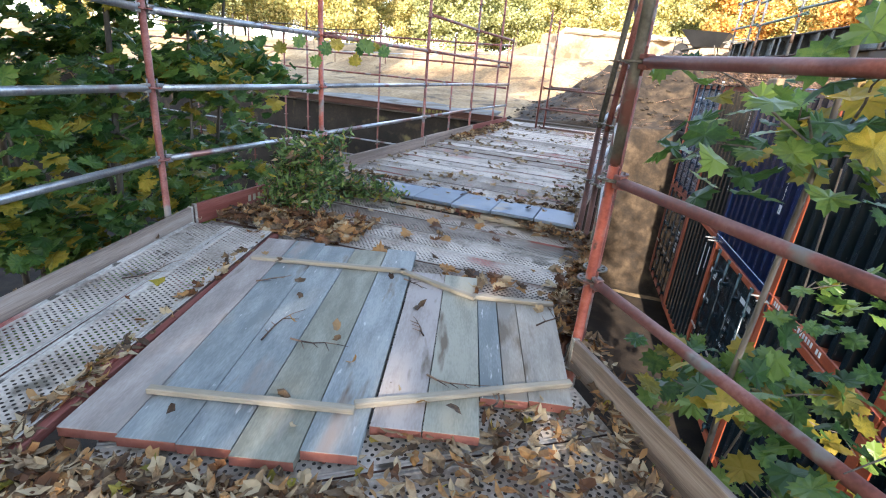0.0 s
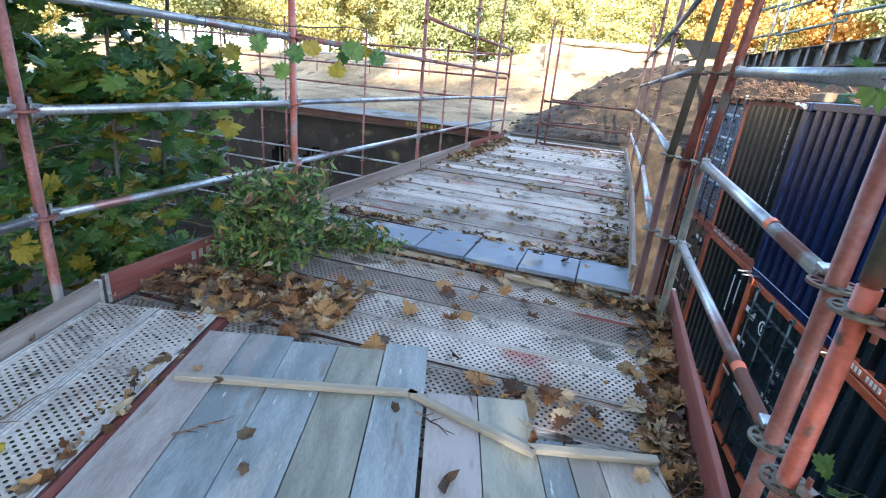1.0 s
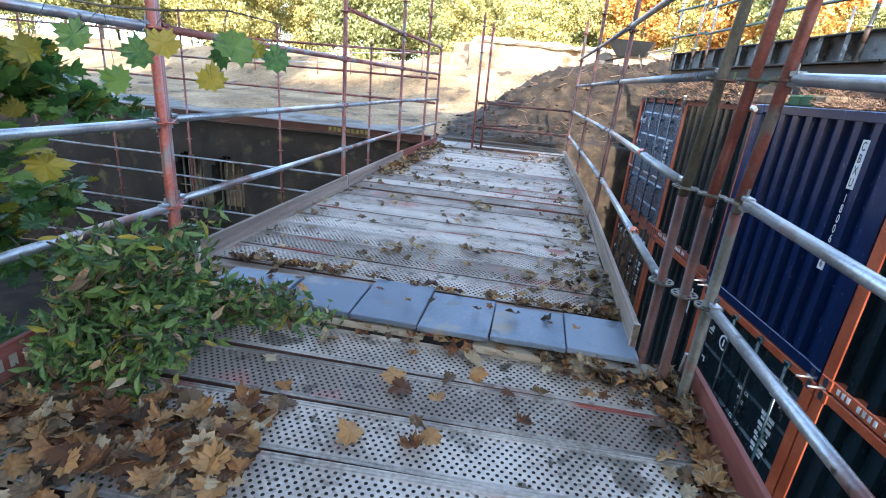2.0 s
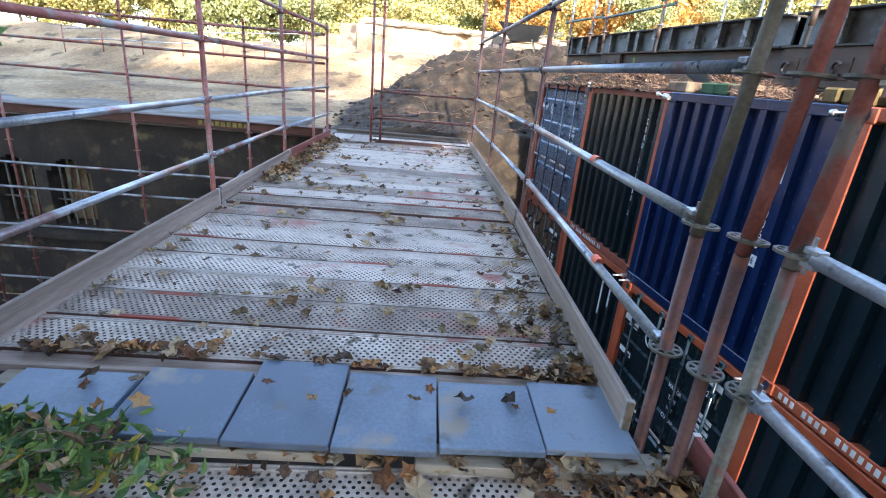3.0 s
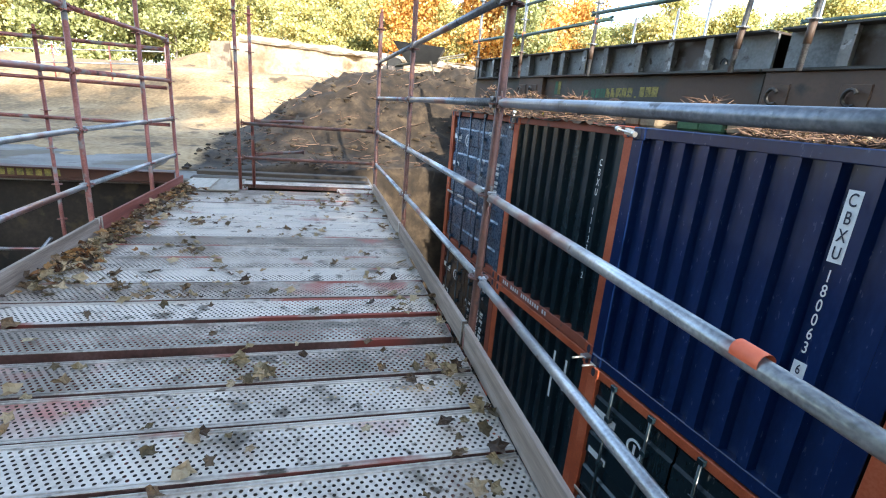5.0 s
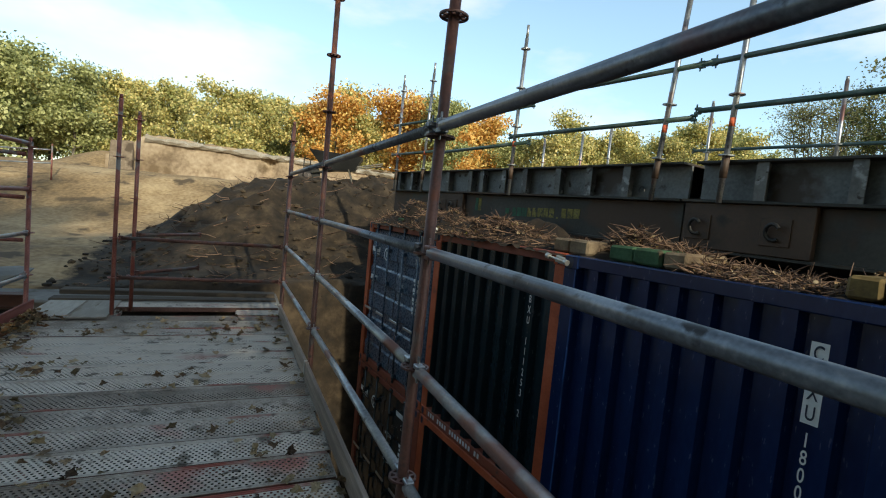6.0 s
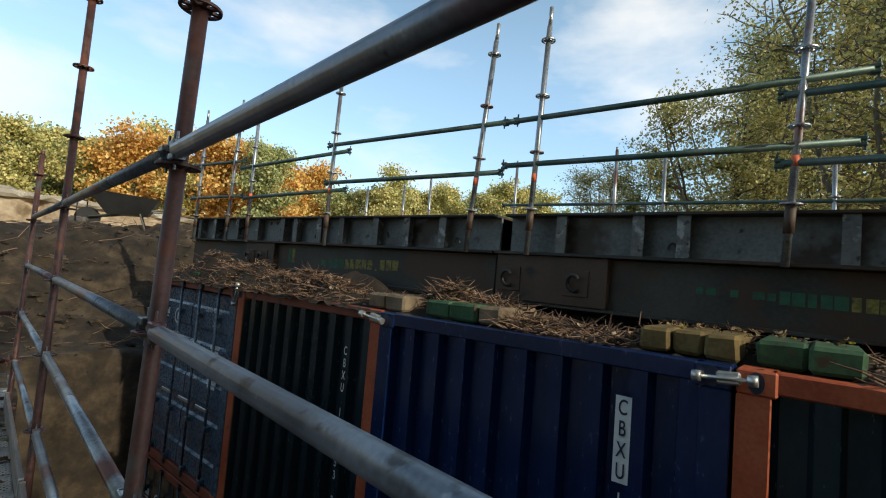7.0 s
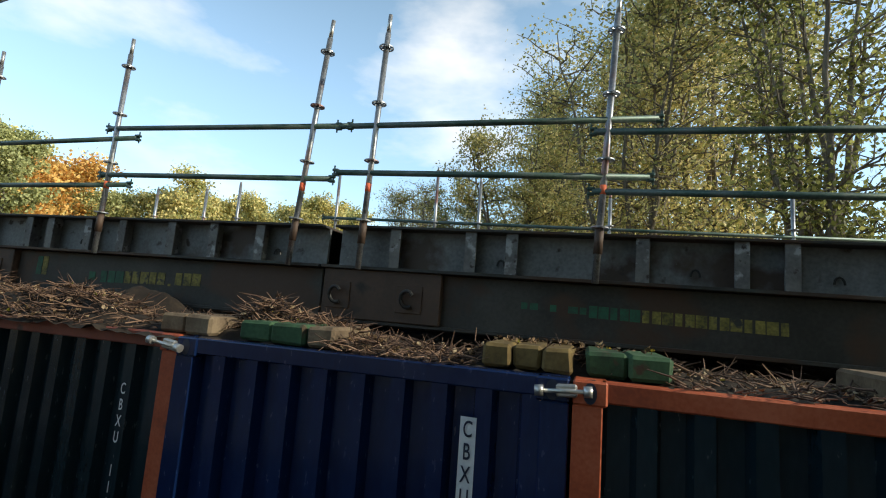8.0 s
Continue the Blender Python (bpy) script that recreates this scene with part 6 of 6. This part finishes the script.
def wheelbarrow(x, y, turn):
    z = ground_height(x, y)
    ob = empty("wheelbarrow", pose(x, y, z - 0.02, 0, 0, turn))
    bm = bmesh.new()
    low = [(-0.38, -0.22, 0.34), (0.28, -0.20, 0.30), (0.28, 0.20, 0.30), (-0.38, 0.22, 0.34)]
    top = [(-0.55, -0.36, 0.66), (0.62, -0.34, 0.72), (0.62, 0.34, 0.72), (-0.55, 0.36, 0.66)]
    a, b = [bm.verts.new(c) for c in low], [bm.verts.new(c) for c in top]
    bm.faces.new(a)
    for i in range(4):
        bm.faces.new((a[i], a[(i + 1) % 4], b[(i + 1) % 4], b[i]))
    part("tub", bm, DARKSTEEL, ob)
    bm = bmesh.new()
    for s in (-1, 1):
        tube(bm, (-1.0, s * 0.30, 0.56), (0.55, s * 0.10, 0.22), 0.018, 8)
        tube(bm, (-0.25, s * 0.24, 0.36), (-0.38, s * 0.24, 0.0), 0.016, 8)
    part("frame", bm, OLIVETUBE, ob)
    bm = bmesh.new()
    tube(bm, (0.58, -0.05, 0.20), (0.58, 0.05, 0.20), 0.20, 20)
    part("wheel", bm, DARKSTEEL, ob)
    return tagged(ob, "black wheelbarrow standing on the earth heap", "wheelbarrow")


d_ob = dumper(1.75, 22.2, 150)
d_ob.scale = (0.52, 0.52, 0.52)
w_ob = wheelbarrow(2.85, 21.8, 165)
w_ob.scale = (1.3, 1.3, 1.3)

# old wall behind the heap, with loose cover along its top
bunker = empty("bunker_wall", Matrix.Translation((0, 33.6, 0)))
nx_, nz_ = 56, 14


def bunker_face(x, z):
    return 0.10 * noise.noise(Vector((x * 0.6, z * 0.9, 1))) + 0.05 * noise.noise(Vector((x * 2.1, z * 2.3, 2))) - 0.35 * smooth(1.2, 1.5, x) * smooth(2.1, 1.8, x)


bm = bmesh.new()
rows_ = [[bm.verts.new((-5.4 + 13.5 * i / nx_, -bunker_face(-5.4 + 13.5 * i / nx_, 5.4 * j / nz_), 4.15 * j / nz_ * (0.72 + 0.28 * smooth(0, 7, i + 2 * noise.noise(Vector((j * 0.8, 2, 0))))) + (0.15 * noise.noise(Vector((i * 0.35, 3, 0))) - 0.014 * i * 0.5 if j == nz_ else 0))) for i in range(nx_ + 1)] for j in range(nz_ + 1)]
rows_.append([bm.verts.new((v.co.x, 2.5, v.co.z + 0.2)) for v in rows_[-1]])
for j in range(len(rows_) - 1):
    for i in range(nx_):
        bm.faces.new((rows_[j][i], rows_[j][i + 1], rows_[j + 1][i + 1], rows_[j + 1][i])).smooth = True
part("face", bm, BUNKER, bunker)
bm = bmesh.new()
rows_ = []
for i in range(150):
    x = -3.9 + 0.082 * i
    drop = 3.93 - 0.006 * (x + 5.4) / 0.241
    lump = 0.5 + 0.5 * noise.noise(Vector((x * 0.9, 1, 4)))
    rows_.append([bm.verts.new((x + 0.05 * noise.noise(Vector((x * 5, k, 0))), yy + 0.12 * noise.noise(Vector((x * 2.2, k * 0.9, 8))), drop + zz * (0.4 + lump) + 0.10 * noise.noise(Vector((x * 3.1, k * 1.3, 2))) * (k > 0)))
                  for k, (yy, zz) in enumerate(((-0.12, -0.12), (-0.22, 0.0), (-0.05, 0.16), (0.5, 0.26), (1.4, 0.22), (2.4, 0.0)))])
for a, b in zip(rows_, rows_[1:]):
    for k in range(5):
        bm.faces.new((a[k], b[k], b[k + 1], a[k + 1]))
cover = part("rubble_cover", bm, PALESTONE, bunker)
cover["kind"] = "stuff"
tagged(bunker, "long pale old concrete wall with rubble along its top", "wall", kind="structure")


def heap_spread(rng):
    x, y = rng.uniform(-2.5, 5.5), rng.uniform(16.6, 21.6)
    return Vector((x, y, ground_height(x, y) + 0.02)), 0


twigs(300, 8, heap_spread, "root_litter", "dry roots and twigs strewn over the earth heap", (0.15, 0.7), (0.004, 0.012))


def clods(count, seed):
    """Lumps of earth lying over the heap, as one mesh."""
    rng = random.Random(seed)
    ico = bmesh.new()
    bmesh.ops.create_icosphere(ico, subdivisions=1, radius=1)
    base = [v.co.copy() for v in ico.verts]
    tris = [[v.index for v in f.verts] for f in ico.faces]
    ico.free()
    verts, faces = [], []
    for _ in range(count):
        x, y = rng.uniform(-2.6, 6.5), rng.choice((rng.uniform(16.2, 21.6), rng.gauss(18.6, 1.2)))
        if y < 16.0 or (x > 0.9 and y < 16.6):
            continue
        s = 0.02 + 0.085 * rng.random() ** 3
        z = ground_height(x, y)
        off = Vector((rng.uniform(0, 50), 0, 0))
        n0 = len(verts)
        for b in base:
            k = s * (0.8 + 0.6 * noise.noise(b * 1.3 + off))
            verts.append((x + b.x * k * 1.15, y + b.y * k, z + b.z * k * 0.7 + s * 0.15))
        faces += [[n0 + i for i in t] for t in tris]
    me = bpy.data.meshes.new("earth_clods")
    me.from_pydata(verts, [], faces)
    me.materials.append(CLOD)
    tagged(new("earth_clods", me), "loose lumps of dark earth on the heap", "earth", kind="stuff")


clods(900, 91)

# ---- trees ----


def tree_meshes(seed, height, radius, count, leaf, low=0.28, trunk=0.16, limbs=14, forks=1, loose=0.085):
    """A trunk with limbs, and a crown of small leaf clumps with gaps. Base at the origin."""
    rng = random.Random(seed)
    bm = bmesh.new()
    tips = []
    for f in range(forks):
        foot = Vector((rng.gauss(0, 0.3), rng.gauss(0, 0.3), -0.5)) if forks > 1 else Vector((0, 0, -0.5))
        top = Vector((rng.gauss(0, radius * (0.12 if forks == 1 else 0.45)), rng.gauss(0, radius * (0.12 if forks == 1 else 0.45)), height * rng.uniform(0.85, 0.95)))
        pts = branch(bm, foot, top, trunk, trunk * 0.15, seg=7, steps=9, wob=0.12, rng=rng)
        for k in range(limbs):
            t = rng.uniform(low, 1.0)
            p = pts[min(9, int(t * 9))].lerp(pts[min(9, int(t * 9) + 1)], (t * 9) % 1) if t < 1 else pts[9]
            a = rng.uniform(0, math.tau)
            reach = radius * rng.uniform(0.5, 1.05) * math.sqrt(max(0.12, 1 - ((t - 0.55) / 0.55) ** 2)) * (0.6 if forks > 1 else 1)
            q = p + Vector((math.cos(a) * reach, math.sin(a) * reach, reach * rng.uniform(0.15, 0.75)))
            sub = branch(bm, p, q, trunk * 0.32, 0.012, seg=5, steps=5, wob=0.10, rng=rng)
            tips += sub[2:]
            for s in range(3):
                i = rng.randrange(2, 6)
                d = Vector((rng.gauss(0, 1), rng.gauss(0, 1), rng.uniform(-0.2, 0.9))).normalized() * radius * rng.uniform(0.15, 0.4)
                tw = branch(bm, sub[min(i, 5)], sub[min(i, 5)] + d, 0.019, 0.005, seg=4, steps=3, wob=0.06, rng=rng)
                tips += tw[1:]
    trunk_me = mesh_of("trunk", bm, TREEBARK)
    nrng = np.random.default_rng(seed)
    base = np.array([tuple(v) for v in tips])
    c = base[nrng.integers(0, len(base), count)]
    clump = nrng.normal(0, radius * loose, (count, 3)) * np.array([1, 1, 0.75])
    c = c + clump
    s = leaf * nrng.uniform(0.6, 1.3, count)[:, None]
    u = nrng.normal(0, 1, (count, 3))
    u /= np.linalg.norm(u, axis=1)[:, None]
    w = np.cross(u, nrng.normal(0, 1, (count, 3)))
    w /= np.linalg.norm(w, axis=1)[:, None]
    quad = np.stack([c - u * s * 0.5, c + w * s * 0.32, c + u * s * 0.5, c - w * s * 0.32], axis=1).reshape(-1, 3)
    me = bpy.data.meshes.new("crown")
    me.from_pydata(quad.tolist(), [], np.arange(count * 4).reshape(-1, 4).tolist())
    return trunk_me, me


TREE_KINDS = {}


def tree(kind, x, y, mat, label, scale=1.0, group="", z=None):
    if kind not in TREE_KINDS:
        TREE_KINDS[kind] = tree_meshes(*TREE_SPECS[kind])
    trunk_me, crown_me = TREE_KINDS[kind]
    key = (kind, mat.name)
    if key not in TREE_KINDS:
        me = crown_me.copy()
        me.materials.clear()
        me.materials.append(mat)
        TREE_KINDS[key] = me
    zz = ground_height(x, y) if z is None else z
    ob = empty("tree", Matrix.Translation((x, y, zz - 0.1)) @ Matrix.Rotation(random.uniform(0, math.tau), 4, "Z") @ Matrix.Diagonal((scale, scale, scale * random.uniform(0.92, 1.08), 1)))
    part("trunk", trunk_me, None, ob)
    part("crown", TREE_KINDS[key], None, ob)
    return tagged(ob, label, "tree", group)


TREE_SPECS = {
    "broad": (101, 12.0, 4.2, 12000, 0.40, 0.10, 0.20, 22, 1, 0.17),
    "tall": (102, 13.0, 3.4, 12000, 0.38, 0.10, 0.20, 24, 1, 0.17),
    "round": (103, 10.5, 4.4, 12000, 0.40, 0.08, 0.20, 22, 1, 0.17),
    "thin": (104, 13.5, 3.6, 14500, 0.14, 0.16, 0.12, 20, 8),
    "leafy": (105, 11.5, 3.4, 27000, 0.15, 0.06, 0.14, 22, 6),
    "sapling": (107, 5.6, 1.9, 5000, 0.2, 0.1, 0.06, 16, 3),
    "shade": (106, 17.0, 4.6, 10600, 0.30, 0.18, 0.25, 30),
}


def polar(az, dist):
    return 0.2 + dist * math.sin(radians(az)), 7.4 + dist * math.cos(radians(az))


rt = random.Random(77)
az = -62.0
while az < 56:
    d = rt.uniform(50, 62)
    x, y = polar(az, d)
    if 8.5 < az < 13.5 or 16 < az < 29:
        mat, lab, sc = TREEORANGE, "autumn tree with orange and yellow leaves", 0.98
        kind = "round"
    elif rt.random() < (0.75 if az < 4 else 0.5) or az > 30:
        mat, lab, sc = TREEYELLOW, "woodland tree with yellowing green leaves", rt.uniform(0.70, 0.88)
        kind = rt.choice(["broad", "tall"])
    else:
        mat, lab, sc = TREEGREEN, "green woodland tree at the edge of the site", rt.uniform(0.74, 0.90)
        kind = rt.choice(["broad", "tall", "round"])
    sc *= 0.98 if az < 2 else 0.92
    tree(kind, x, y, mat, lab, sc, "trees along the site")
    x2, y2 = polar(az + 1.6, d + 9)
    tree(rt.choice(["broad", "tall"]), x2, y2, rt.choice([TREEGREEN, TREEYELLOW]), "green woodland tree standing behind others", sc * 1.08, "trees along the site")
    az += rt.uniform(3.0, 4.4)
for a, d, s, k, m_ in ((22.5, 47, 0.74, "tall", TREEGREEN), (61, 20, 0.48, "thin", TREEYELLOW), (65, 27, 0.64, "leafy", TREEDARK), (76, 32, 1.15, "leafy", TREEYELLOW), (73.5, 15.5, 0.58, "leafy", TREEYELLOW), (80, 22, 0.95, "thin", TREEYELLOW), (84, 30, 1.35, "thin", TREEYELLOW), (84, 24, 1.2, "thin", TREEYELLOW), (86, 18, 1.05, "thin", TREEYELLOW), (92, 25, 1.5, "thin", TREEYELLOW), (97, 31, 1.6, "thin", TREEYELLOW), (102, 16, 1.03, "thin", TREEDARK)):
    x, y = polar(a, d)
    tree(k, x, y, m_, "tall thin-stemmed tree with sparse yellow-green leaves", s, "trees behind the girder")
# woodland behind the entrance, which shades the walkway
for x, y, s in ((-13, -9, 1.15), (-7.5, -12, 1.2), (-3.5, -9.5, 1.1), (-0.6, -13, 1.05), (1.6, -15, 1.0), (-18, -12, 1.15), (-3.0, -17, 1.25), (-10, -17, 1.25), (-10.5, -3, 0.95), (-12, 3.5, 0.95), (-0.2, -6.0, 0.88), (-5.5, -6.5, 0.95), (0.4, -20, 1.15), (-15.5, 5.5, 1.0), (-15, -1.5, 1.0), (-18, 10.5, 1.0), (0.1, -9.6, 0.95), (-5.6, -15, 1.2), (-8.5, -22, 1.45), (-3.2, -23, 1.4), (-13.5, -20, 1.4)):
    tree("shade", x, y, TREEGREEN, "tall green tree behind the walkway's entrance", s, "trees behind the entrance", z=0.5)
# added out of view: low crowns that keep sun off the container faces
for x, y in ((3.4, -3.4), (5.6, -2.6)):
    tree("sapling", x, y, TREEGREEN, "unseen young bushy tree added to shade the containers", 1.0, "young trees", z=-0.2)
